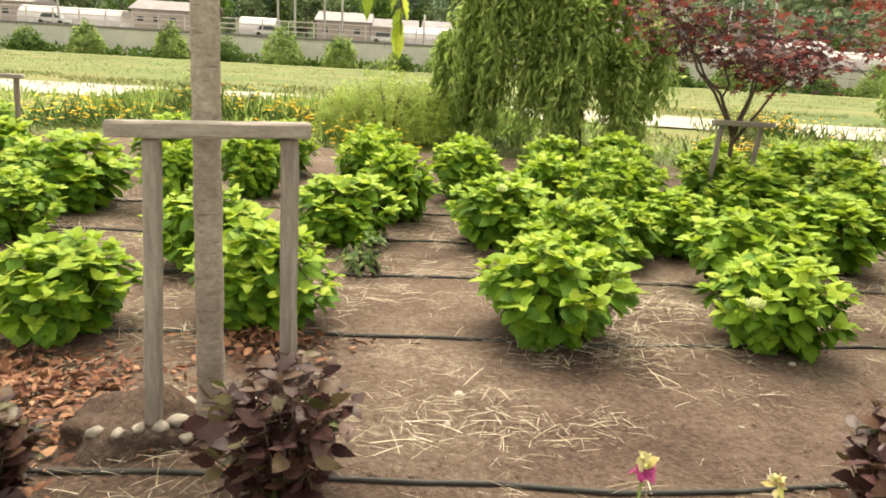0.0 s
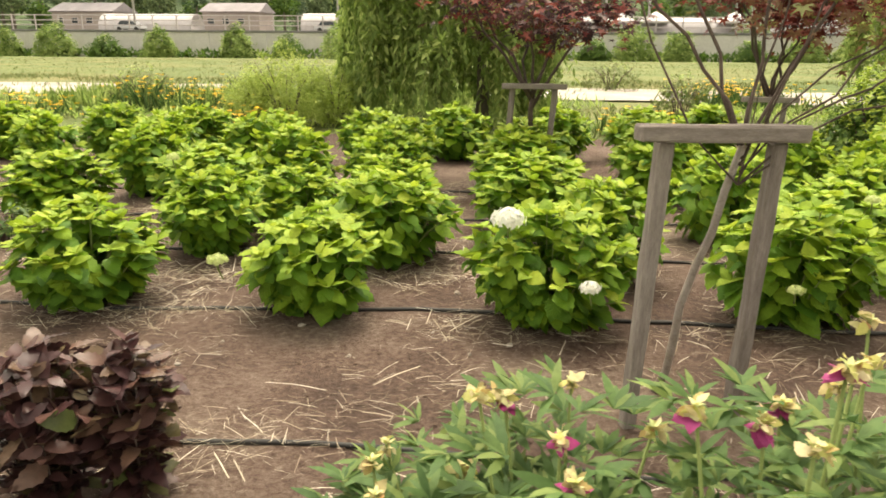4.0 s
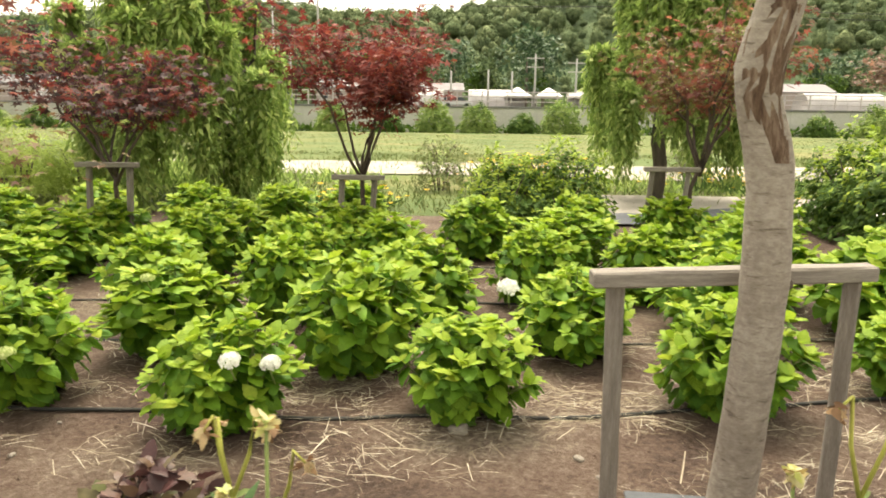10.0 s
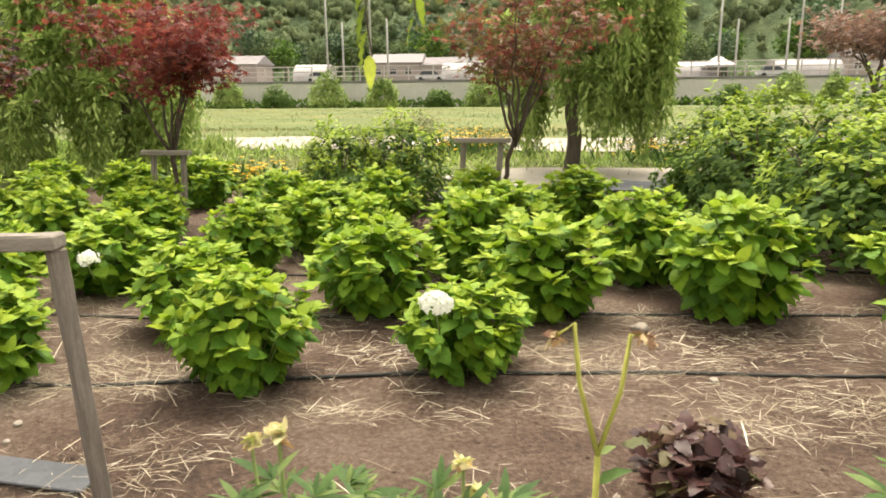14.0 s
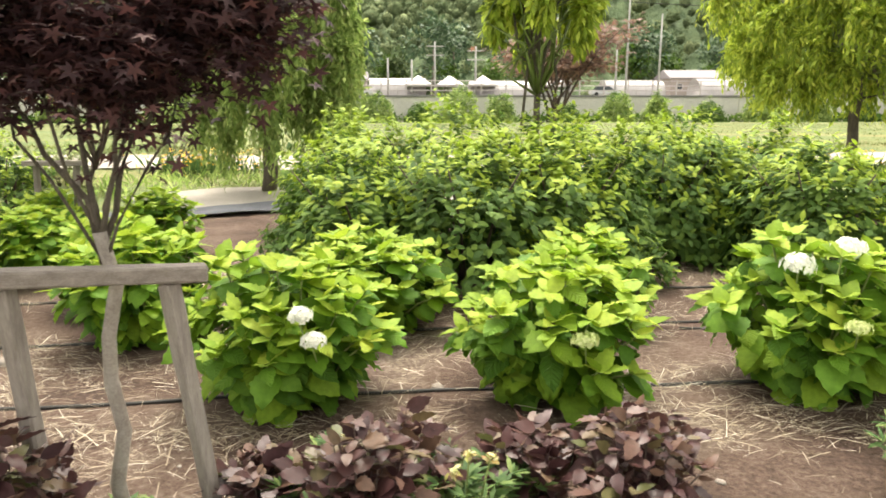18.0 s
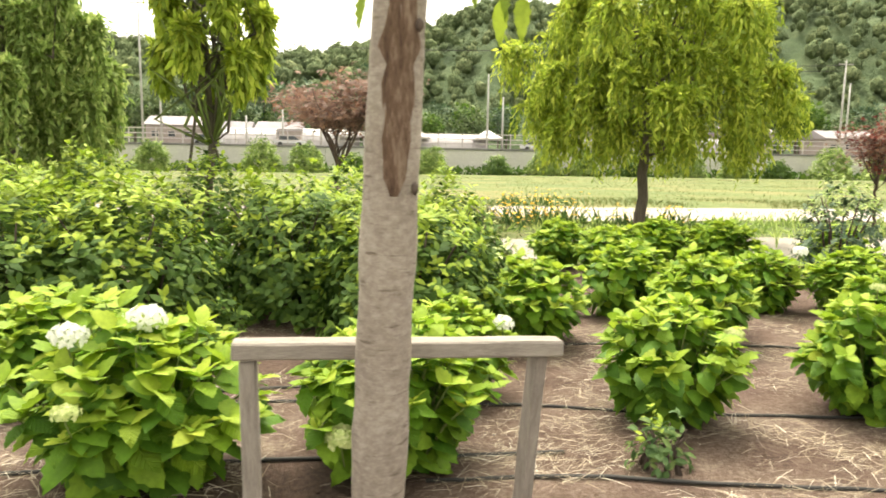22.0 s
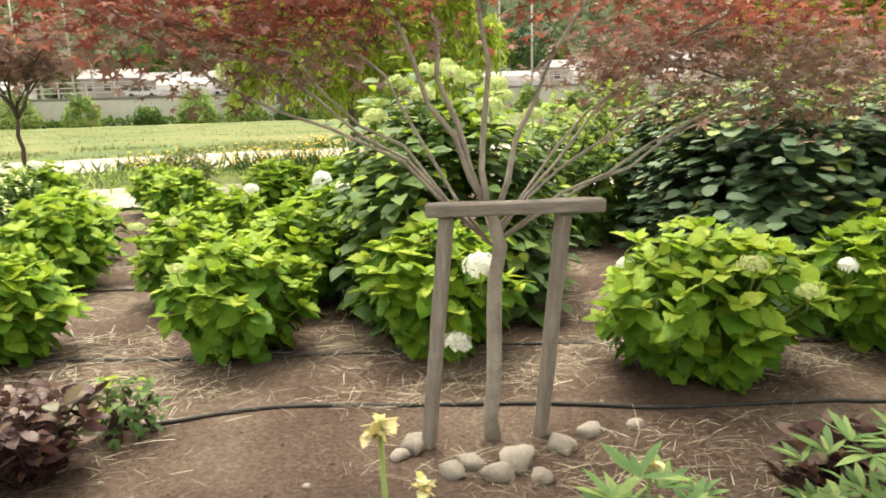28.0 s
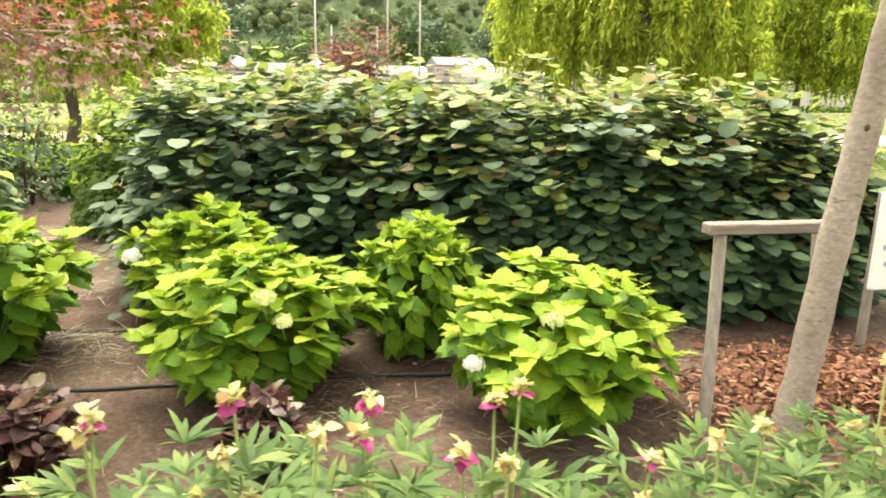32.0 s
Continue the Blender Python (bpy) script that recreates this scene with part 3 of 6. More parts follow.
# rows of the bed: x, y, radius, height
ROW_1 = [(-0.39, 3.02, 0.38, 0.47), (0.50, 3.22, 0.39, 0.51), (1.98, 3.18, 0.42, 0.52), (3.14, 3.20, 0.38, 0.50), (4.26, 3.14, 0.41, 0.55), (5.41, 3.23, 0.41, 0.57),
         (6.54, 3.00, 0.34, 0.48), (7.60, 3.16, 0.35, 0.49), (8.87, 3.26, 0.38, 0.54), (9.90, 3.49, 0.35, 0.46), (12.47, 3.61, 0.53, 0.70), (13.74, 3.59, 0.54, 0.71),
         (15.07, 3.61, 0.56, 0.73), (16.18, 3.63, 0.51, 0.69), (17.72, 4.09, 0.46, 0.66), (18.92, 4.03, 0.43, 0.62), (20.24, 3.88, 0.47, 0.66), (21.33, 3.71, 0.52, 0.70),
         (22.60, 3.07, 0.56, 0.72), (23.93, 2.41, 0.54, 0.63), (25.16, 1.92, 0.58, 0.63)]
ROW_2 = [(-0.04, 4.18, 0.39, 0.49), (2.27, 4.06, 0.36, 0.52), (3.38, 4.02, 0.43, 0.53), (4.58, 3.82, 0.37, 0.54), (5.89, 3.99, 0.45, 0.53), (7.01, 3.76, 0.43, 0.62),
         (8.24, 4.04, 0.39, 0.49), (9.24, 4.41, 0.45, 0.57), (10.29, 4.45, 0.48, 0.61), (11.45, 4.56, 0.50, 0.71), (12.80, 4.76, 0.56, 0.63), (14.21, 4.77, 0.49, 0.59),
         (16.55, 4.51, 0.39, 0.59), (19.76, 5.02, 0.41, 0.65), (20.53, 4.75, 0.47, 0.67), (23.70, 3.20, 0.49, 0.72), (24.74, 2.74, 0.38, 0.70)]
ROW_3 = [(-1.50, 4.56, 0.36, 0.45), (0.77, 4.87, 0.44, 0.48), (1.92, 4.90, 0.44, 0.53), (2.63, 4.63, 0.38, 0.44), (3.23, 4.95, 0.38, 0.47), (4.28, 4.73, 0.47, 0.53),
         (5.51, 4.65, 0.38, 0.60), (6.37, 4.64, 0.35, 0.58), (7.30, 4.74, 0.45, 0.53), (8.10, 5.15, 0.35, 0.57), (9.00, 5.24, 0.36, 0.58), (9.79, 5.23, 0.43, 0.64),
         (11.00, 5.30, 0.45, 0.64), (17.36, 5.67, 0.47, 0.65), (18.68, 5.60, 0.47, 0.70)]
ROW_4 = [(-1.51, 5.45, 0.52, 0.59), (-0.67, 5.50, 0.33, 0.56), (1.11, 5.60, 0.37, 0.59), (2.34, 5.61, 0.39, 0.59), (3.10, 5.67, 0.38, 0.58), (4.19, 5.72, 0.48, 0.56),
         (5.32, 5.87, 0.42, 0.58), (6.27, 5.58, 0.40, 0.58), (7.03, 5.62, 0.39, 0.58), (8.47, 5.96, 0.50, 0.58), (10.05, 6.12, 0.47, 0.58), (18.45, 6.54, 0.49, 0.66), (20.70, 6.52, 0.49, 0.61), (19.87, 6.69, 0.43, 0.58)]
ROW_5 = [(-2.42, 6.17, 0.43, 0.59), (-0.26, 6.28, 0.37, 0.59), (0.83, 6.45, 0.37, 0.59), (1.75, 6.42, 0.38, 0.58), (3.13, 6.42, 0.38, 0.58), (4.26, 6.62, 0.42, 0.55), (5.46, 6.53, 0.42, 0.58),
         (6.58, 6.43, 0.40, 0.55), (7.74, 6.80, 0.44, 0.58), (8.76, 7.08, 0.42, 0.58), (9.72, 7.13, 0.41, 0.59), (10.64, 7.24, 0.43, 0.59), (17.08, 7.29, 0.51, 0.63)]
ROW_6 = [(-3.90, 8.25, 0.50, 0.60), (-1.33, 7.27, 0.43, 0.59), (-0.19, 7.37, 0.40, 0.58), (0.76, 7.43, 0.40, 0.58), (1.71, 7.10, 0.39, 0.57), (2.71, 7.23, 0.41, 0.57), (3.51, 7.76, 0.44, 0.58),
         (4.65, 7.78, 0.42, 0.58), (5.57, 7.90, 0.43, 0.58), (6.33, 8.11, 0.46, 0.58)]
ROW_7 = [(17.19, 9.29, 0.48, 0.69), (18.65, 9.28, 0.44, 0.61), (19.04, 8.44, 0.52, 0.61), (20.88, 9.32, 0.52, 0.61), (22.01, 8.60, 0.50, 0.60), (20.04, 9.38, 0.52, 0.61)]
BUSHES = []
for number, row in enumerate((ROW_1, ROW_2, ROW_3, ROW_4, ROW_5, ROW_6, ROW_7)):
    for x, y, r, h in row:
        pick = NEAR[rng.integers(len(NEAR))] if number == 0 else FAR[rng.integers(len(FAR))]
        m = pose(x, y, soil_height(x, y) - 0.012, rng.normal() * 2, rng.normal() * 2, rng.uniform(0, 360)) @ Matrix.Diagonal((r / 0.40, r / 0.40, h / 0.555, 1))
        BUSHES.append(copy_thing(pick, m))
for t in NEAR + FAR:
    for o in (*t.children_recursive, t):
        bpy.data.objects.remove(o)


def flower_head(x, y, z, size, mat, label, flat=0.75, plants=BUSHES, free=False):
    """A domed head of many four-petalled florets, on the nearest plant."""
    r = np.random.default_rng(int(abs(x * 1000 + y * 77 + z * 13)))
    n = 46
    th, ph = 2.39996 * np.arange(n), np.arccos(1 - 1.35 * (np.arange(n) + 0.5) / n)
    c = np.stack([np.cos(th) * np.sin(ph), np.sin(th) * np.sin(ph), flat * np.cos(ph)], -1) * size * r.uniform(0.78, 1.12, (n, 1))
    c[:, :2] *= r.uniform(0.85, 1.2, 2)
    P = np.repeat(c, 4, 0)
    nrm = unit(np.repeat(c, 4, 0))
    a = np.tile(np.arange(4) * np.pi / 2, n) + np.repeat(r.uniform(0, 6, n), 4)
    ref = unit(np.cross(nrm, r.normal(size=(1, 3)) + 0 * nrm))
    D = np.cos(a)[:, None] * ref + np.sin(a)[:, None] * np.cross(nrm, ref) + 0.25 * nrm
    v, f = leaf_cloud(P, D, nrm, size * r.uniform(0.24, 0.44, 4 * n), r.uniform(0.7, 1.0, 4 * n), DIAMOND)
    plant = min(plants, key=lambda o: (o.location.x - x) ** 2 + (o.location.y - y) ** 2)
    head = put("flower_head", mesh_of("flower_head", v, f, mat), plant, label)
    head.matrix_parent_inverse = plant.matrix_basis.inverted()
    head.matrix_basis = pose(x, y, z)
    v, f = tube([(0, 0, size * 0.1), (0, 0, -size * 0.9), (0.01, 0.02, -size * 2.2)], [0.004, 0.004, 0.003], 5)
    put("stalk", mesh_of("stalk", v, f, M_STEM), head)
    return head


WHITE_HEADS = [(4.06, 2.97, 0.54, 0.061), (4.40, 2.73, 0.32, 0.037), (6.65, 2.71, 0.42, 0.040), (6.79, 2.79, 0.38, 0.043), (7.82, 3.69, 0.49, 0.052), (9.80, 3.16, 0.46, 0.068),
               (12.60, 3.17, 0.57, 0.050), (12.65, 3.15, 0.47, 0.045), (14.85, 3.44, 0.69, 0.064), (15.13, 3.51, 0.74, 0.071), (16.84, 4.40, 0.48, 0.056), (17.26, 9.01, 0.70, 0.073), (20.70, 6.08, 0.70, 0.090),
               (20.87, 6.08, 0.63, 0.070), (21.49, 3.25, 0.57, 0.079), (21.36, 3.19, 0.21, 0.067), (22.25, 3.26, 0.52, 0.050), (23.33, 3.04, 0.50, 0.050), (24.68, 1.62, 0.36, 0.040), (20.06, 6.43, 0.61, 0.061)]
LIME_HEADS = [(2.81, 2.80, 0.37, 0.041), (1.83, 4.51, 0.52, 0.042), (5.66, 2.83, 0.39, 0.036), (5.91, 3.64, 0.52, 0.035), (5.27, 2.88, 0.29, 0.031), (13.77, 3.09, 0.47, 0.050), (14.95, 3.12, 0.49, 0.046),
              (19.50, 4.77, 0.60, 0.045), (19.74, 4.72, 0.63, 0.045), (19.03, 3.62, 0.62, 0.039), (18.83, 3.67, 0.63, 0.039), (22.56, 2.66, 0.65, 0.056), (22.79, 2.60, 0.53, 0.051), (23.94, 2.05, 0.54, 0.045), (24.94, 1.51, 0.55, 0.042),
              (24.01, 2.04, 0.44, 0.040), (20.02, 3.48, 0.60, 0.040), (17.95, 3.87, 0.54, 0.048), (15.94, 3.25, 0.31, 0.061)]
for x, y, z, s in WHITE_HEADS:
    flower_head(x, y, z, s, M_WHITE, "white rounded flower head")
for x, y, z, s in LIME_HEADS:
    flower_head(x, y, z, s, M_LIME, "small pale lime flower head", 0.5)


# ---- taller shrubs ----
def shrub(name, x, y, r, h, n, leaf, width, mats, label, category, group="", tip_share=0.3, ry=None, flat=0.0, tiers=False, shape=OVAL):
    """A rounded shrub: shoots over a lumpy shell, whorled leaves at their tips, darker within."""
    ry = ry or r
    q = np.random.default_rng(int(abs(x * 91 + y * 17) * 10))
    ob = thing(name, label, category, (x, y, 0), group)
    u = q.normal(size=(n, 3))
    u[:, 2] = np.abs(u[:, 2]) * 1.0
    u = unit(u)
    lump = np.array([1 + 0.24 * noise.noise(Vector(v * 2.3) + Vector((x, y, 0))) + 0.17 * noise.noise(Vector(v * 4.6) + Vector((y, x, 0))) for v in u])
    depth = 1 - 0.30 * q.random(n) ** 2.2
    power = np.sign(u) * np.abs(u) ** (1 - flat)
    C = power * lump[:, None] * depth[:, None] * np.array((r, ry, h * 0.93))
    C[:, 2] = 0.06 + C[:, 2] * 0.94
    k = 5
    P = np.repeat(C, k, 0)
    out = unit(np.repeat(u, k, 0) + np.array((0, 0, 0.55)))
    a = np.tile(np.arange(k) * 2 * np.pi / k, n) + np.repeat(q.uniform(0, 6, n), k)
    ref = unit(np.cross(out, q.normal(size=(n * k, 3))))
    D = np.cos(a)[:, None] * ref + np.sin(a)[:, None] * np.cross(out, ref) + out * q.uniform(-0.1, 0.8, (n * k, 1))
    if tiers:
        flatout = np.repeat(u * np.array((1, 1, 0.15)), k, 0)
        D = unit(flatout) + q.normal(size=(n * k, 3)) * np.array((0.7, 0.7, 0.18)) - np.array((0, 0, 0.28))
        out = np.array((0, 0, 1.0)) + 0.35 * flatout + q.normal(size=(n * k, 3)) * 0.16
        P = P + q.normal(size=(n * k, 3)) * leaf * 0.6
    P = P - unit(out) * q.uniform(0, leaf * 0.9, (n * k, 1))
    L = leaf * q.uniform(0.65, 1.15, n * k)
    W = np.full(n * k, width)
    young = (np.repeat(q.random(n) < tip_share * ((0.03 if tiers else 0.04) + 1.6 * u[:, 2] ** 2.0), k)) & (np.repeat(depth, k) > 0.93)
    old = ~young
    v, f, s = joined([(*leaf_cloud(P[old], D[old], out[old], L[old], W[old], shape), 0), (*leaf_cloud(P[young], D[young], out[young], L[young] * 0.85, W[young], shape), 1)])
    put("foliage", mesh_of("foliage", v, f, mats, s), ob)
    for i in range(7):
        th = 6.283 * i / 7 + q.normal() * 0.2
        e = np.array((0.7 * r * math.cos(th), 0.7 * ry * math.sin(th), h * 0.72))
        v, f = tube([(0.1 * math.cos(th), 0.1 * math.sin(th), 0), e * np.array((0.5, 0.5, 0.6)), e], [0.016, 0.012, 0.005], 5)
        put("stem", mesh_of("stem", v, f, M_TWIG), ob)
    return ob


for x, y, r, h in [(12.72, 6.0, .80, 1.24), (13.55, 5.75, .84, 1.34), (14.3, 5.95, .80, 1.36), (15.45, 6.8, .80, 1.38), (16.45, 5.85, .78, 1.26), (15.9, 6.7, .55, 1.2), (12.55, 7.7, .90, 1.36),
                   (13.5, 7.5, .95, 1.5), (14.7, 7.6, .95, 1.52), (15.9, 7.9, .95, 1.48), (16.8, 7.4, .72, 1.28), (12.4, 8.6, .75, 1.3)]:
    shrub("tall_shrub", x, y, r, h, 980, .098, .46, [M_SHRUB, M_SHRUB_TIP], "tall dense green shrub with pale whorled shoot tips", "shrub", "tall shrubs behind the bed", 0.8, shape=LANCE)
shrub("small_shrub", 14.88, 5.6, .28, .42, 120, .075, .5, [M_SHRUB, M_SHRUB_TIP], "small green shrub at the foot of taller ones", "shrub", "", 0.5)
for x, y, r, h in [(8.05, 7.95, .58, 1.05), (8.72, 8.1, .62, 1.2)]:
    shrub("yellow_green_shrub", x, y, r, h, 800, .085, .5, [M_SHRUB, M_SHRUB_TIP], "rounded yellow-green shrub behind the bed", "shrub", "", 1.2)
for x, y, r, h in [(23.96, 4.32, 0.76, 1.54), (24.86, 4.02, 0.75, 1.53), (25.63, 3.74, 0.74, 1.49), (26.27, 3.49, 0.68, 1.43), (26.83, 3.26, 0.64, 1.35), (27.34, 3.13, 0.52, 1.22), (24.20, 5.27, 0.83, 1.62), (25.64, 4.74, 0.78, 1.55), (26.90, 4.28, 0.72, 1.40)]:
    shrub("dark_hedge_shrub", x, y, r, h, 860, .112, 1.0, [M_DARK, M_DARK_TIP], "dark hedge shrub with round grey-green leaves and pale shoots", "hedge", "dark hedge along the bed", 0.6, flat=0.35, tiers=True, shape=ROUND)
TALL = shrub("dark_hydrangea", 21.56, 4.73, .74, 1.54, 700, .15, .8, [M_DEEP, M_SHRUB_TIP], "tall dark-leaved hydrangea with lime flower heads", "hydrangea", "", 0.5, tiers=True)
for k in range(14):
    a = k * 2.4
    flower_head(21.56 + 0.6 * math.cos(a) * math.sqrt(k / 14), 4.63 + 0.5 * math.sin(a) * math.sqrt(k / 14), 1.57 - 0.025 * k, .075, M_LIME, "lime-green flower head", 0.6, [TALL])
for x, y, r, h in [(23.02, 6.37, 0.70, 1.48), (23.64, 6.73, 0.69, 1.49)]:
    shrub("yellow_green_shrub", x, y, r, h, 900, .09, .5, [M_SHRUB, M_SHRUB_TIP], "bright yellow-green leafy shrub", "shrub", "", 1.0, shape=LANCE)
for x, y, r, h in [(17.01, 8.40, 0.57, 0.97), (17.25, 7.22, 0.46, 0.81)]:
    shrub("tall_shrub", x, y, r, h, 300, .09, .6, [M_SHRUB, M_LIME], "green shrub with pale flat flower clusters", "shrub", "tall shrubs behind the bed", 0.5)
shrub("grey_green_shrub", 21.56, 7.9, .55, 1.45, 420, .075, .6, [M_DARK, M_WILLOW], "loose grey-green shrub with small pale leaves", "shrub", "", 0.9)
for k, (x, y) in enumerate([(0.95, 4.07), (17.41, 3.48), (19.88, 2.94)]):
    shrub("weedy_sprig", x, y, .16, .27, 40, .06, .5, [M_PEONY, M_SHRUB_TIP], "small weedy green sprig in bare soil", "weed", "weeds in the bed", 0.4)


# ---- trees ----
def limb(a, b, r0, r1, sag=0.0, n=6, wild=0.04):
    a, b = np.array(a, float), np.array(b, float)
    f = np.linspace(0, 1, n)[:, None]
    p = a + (b - a) * f + np.array((0, 0, 1.0)) * (sag * 4 * f * (1 - f))
    p[1:-1] += rng.normal(size=(n - 2, 3)) * wild * np.linalg.norm(b - a) / n * 2
    return p, np.linspace(r0, r1, n)


def willow(x, y, height, spread, low, strands, label, trunk_r=0.11, mat=None, lean=0.0, drop_most=2.2, clumps=0, crown=0.0, rim_most=1.12):
    """Weeping tree: a trunk, arching limbs and hanging strands set with narrow leaves."""
    q = np.random.default_rng(int(abs(x * 37 + y * 11) * 10))
    ob = thing("willow_tree", label, "tree", (x, y, 0), "willows in the meadow")
    p, r = limb((0, 0, -0.05), (lean, 0, height * 0.62), trunk_r, trunk_r * 0.5, 0, 9, 0.05)
    v, f = tube(p, r, 9, 0.05)
    put("trunk", mesh_of("trunk", v, f, M_BARK_DARK), ob, "dark rough trunk")
    ends = []
    for k in range(13):
        th = 2.4 * k + q.normal() * 0.2
        s = spread * q.uniform(0.45, 0.9)
        root = p[4 + k % 5]
        end = np.array((s * math.cos(th), s * math.sin(th), height * q.uniform(0.78, 1.0)))
        pl, rl = limb(root, end, trunk_r * 0.35, 0.012, height * 0.05, 7, 0.3)
        v, f = tube(pl, rl, 5)
        put("limb", mesh_of("limb", v, f, M_BARK_DARK), ob)
        ends += [(pl[i], th) for i in (2, 3, 4, 5, 6)]
    P, D, tw = [], [], []
    strands = int(strands * 2.4)
    if clumps:
        # foliage in separate drooping masses over a rounded crown
        ends, mid = [], low + (height - low) * 0.42
        for k in range(clumps):
            th, up = 2.39996 * k, 1.0 - 1.5 * (k + 0.5) / clumps
            rim = math.sqrt(max(0.0, 1 - up * up)) * q.uniform(0.5, rim_most)
            c = np.array((crown + rim * spread * math.cos(th), rim * spread * math.sin(th), mid + (height - mid) * up * q.uniform(0.85, 1.05)))
            ends += [(c, th)]
            pl, rl = limb(p[5], c, 0.02, 0.004, 0.15, 6, 0.3)
            tw.append((*tube(pl, rl, 4), 0))
        strands = clumps * 58
    for k in range(strands):
        e, th = ends[k % len(ends)]
        a = th + q.normal() * (1.1 if clumps else 0.8)
        reach = 0.17 * spread * q.uniform(0.2, 1.0) if clumps else spread * q.uniform(0.08, 0.42)
        zend = low + (height - low) * q.random() ** 1.8 * 0.75
        start = e + q.normal(size=3) * (spread * 0.05 * np.array((1, 1, 0.5)) if clumps else spread * 0.07)
        drop = drop_most * q.uniform(0.3, 1.0) if clumps else min(max(0.25, start[2] - zend), drop_most * q.uniform(0.5, 1.0))
        n = int(8 + drop * 21)
        f = np.linspace(0, 1, n)
        way = np.array((math.cos(a), math.sin(a), 0))
        pts = start + way * (reach * np.sqrt(f))[:, None] + np.array((0, 0, -1.0)) * (drop * f ** 1.6 - 0.12 * np.sin(f * np.pi))[:, None]
        if k % 4 == 0:
            tw.append((*tube(pts[:: max(1, n // 4)], np.linspace(0.006, 0.002, len(pts[:: max(1, n // 4)])), 3), 0))
        P.append(pts)
        D.append(np.gradient(pts, axis=0) / (drop / n) * 0.5 + q.normal(size=(n, 3)) * 0.55)
    P, D = np.concatenate(P), np.concatenate(D)
    N = q.normal(size=P.shape) * 0.55 + np.array((0, 0, 1.0))
    L = q.uniform(0.09, 0.18, len(P)) if clumps else q.uniform(0.09, 0.17, len(P))
    v, f = leaf_cloud(P, D, N, L, np.full(len(P), 0.34), DIAMOND)
    put("crown", mesh_of("crown", v, f, mat or M_WILLOW), ob, "hanging strands of narrow leaves")
    v, f, _ = joined(tw)
    put("hanging_twig", mesh_of("hanging_twig", v, f, M_STEM), ob, kind="stuff")
    return ob


def maple(x, y, fork, height, spread, leaves, mat, label, stem_r=0.022, size=0.075, flat=0.5, lean=(0, 0), mat2=None, tiers=9, low=None, name="maple_tree", bark=None, split=False, ends=None, limb_bark=None):
    """Japanese maple: slim stem forking low, rising limbs and layered flat sprays of cut leaves."""
    q = np.random.default_rng(int(abs(x * 53 + y * 29) * 10))
    low = low if low is not None else fork + 0.35 * (height - fork)
    ob = thing(name, label, "tree", (x, y, 0), "maples of the garden")
    f0 = np.array((lean[0], lean[1], fork))
    p, r = limb((0, 0, -0.03), f0, stem_r, stem_r * 0.8, 0, 8, 0.06)
    v, f = tube(p, r, 8, 0.04)
    put("trunk", mesh_of("trunk", v, f, bark or M_TWIG), ob, "slim twisting stem")
    tips = []
    for k in range(len(ends) if ends else tiers):
        th = 2.4 * k + q.normal() * 0.3
        s = spread * (0.35 + 0.65 * ((k * 5) % tiers) / tiers)
        end = f0 + np.array((s * math.cos(th), s * math.sin(th) * 0.85, 0))
        end[2] = low + (height - low) * (0.15 + 0.85 * ((k * 3 + 1) % tiers) / tiers) - 0.12 * s
        if ends:
            end = np.array(ends[k])
        pl, rl = limb(f0 - (0, 0, 0.02 * min(k, 6)), end, stem_r * ((0.42 if k < 4 else 0.22) if ends else 0.62), 0.004, 0.10 * s, 9, 0.07)
        v, f = tube(pl, rl, 5)
        put("limb", mesh_of("limb", v, f, limb_bark or bark or M_TWIG), ob)
        tips += [pl[i] for i in ((6, 7, 8) if ends else (4, 5, 6, 7, 8))]
        for j in range(3):
            j += 2 if ends else 0
            b = pl[4 + j] + np.array((q.normal() * 0.3, q.normal() * 0.3, q.uniform(0.02, 0.25))) * spread * (0.4 if ends else 0.7)
            v, f = tube(np.linspace(pl[4 + j], b, 4) + q.normal(size=(4, 3)) * 0.008, [0.005, 0.004, 0.003, 0.002], 4)
            put("twig", mesh_of("twig", v, f, M_TWIG), ob)
            tips += [b, (b + pl[4 + j]) / 2]
    tips = np.array(tips)
    c = tips[q.integers(len(tips), size=leaves)]
    P = c + q.normal(size=(leaves, 3)) * np.array((0.21, 0.21, 0.21 * (1 - flat))) * spread * 0.75
    D = (P - c) * np.array((1, 1, 0.4)) + q.normal(size=(leaves, 3)) * 0.12 + np.array((0, 0, -0.06))
    N = np.array((0, 0, 1.0)) + q.normal(size=(leaves, 3)) * 0.35
    L = size * q.uniform(0.7, 1.25, leaves)
    pick = (P[:, 2] + q.normal(size=leaves) * 0.06 > 1.60) if split else q.random(leaves) < (0.35 if mat2 else -1)
    clouds = [(*leaf_cloud(P[~pick], D[~pick], N[~pick], L[~pick], np.full((~pick).sum(), 1.0), PALM), 0)]
    if mat2:
        clouds.append((*leaf_cloud(P[pick], D[pick], N[pick], L[pick], np.full(pick.sum(), 1.0), PALM), 1))
    v, f, s = joined(clouds)
    put("crown", mesh_of("crown", v, f, [mat, mat2 or mat], s), ob, "layered sprays of finely cut leaves")
    return ob


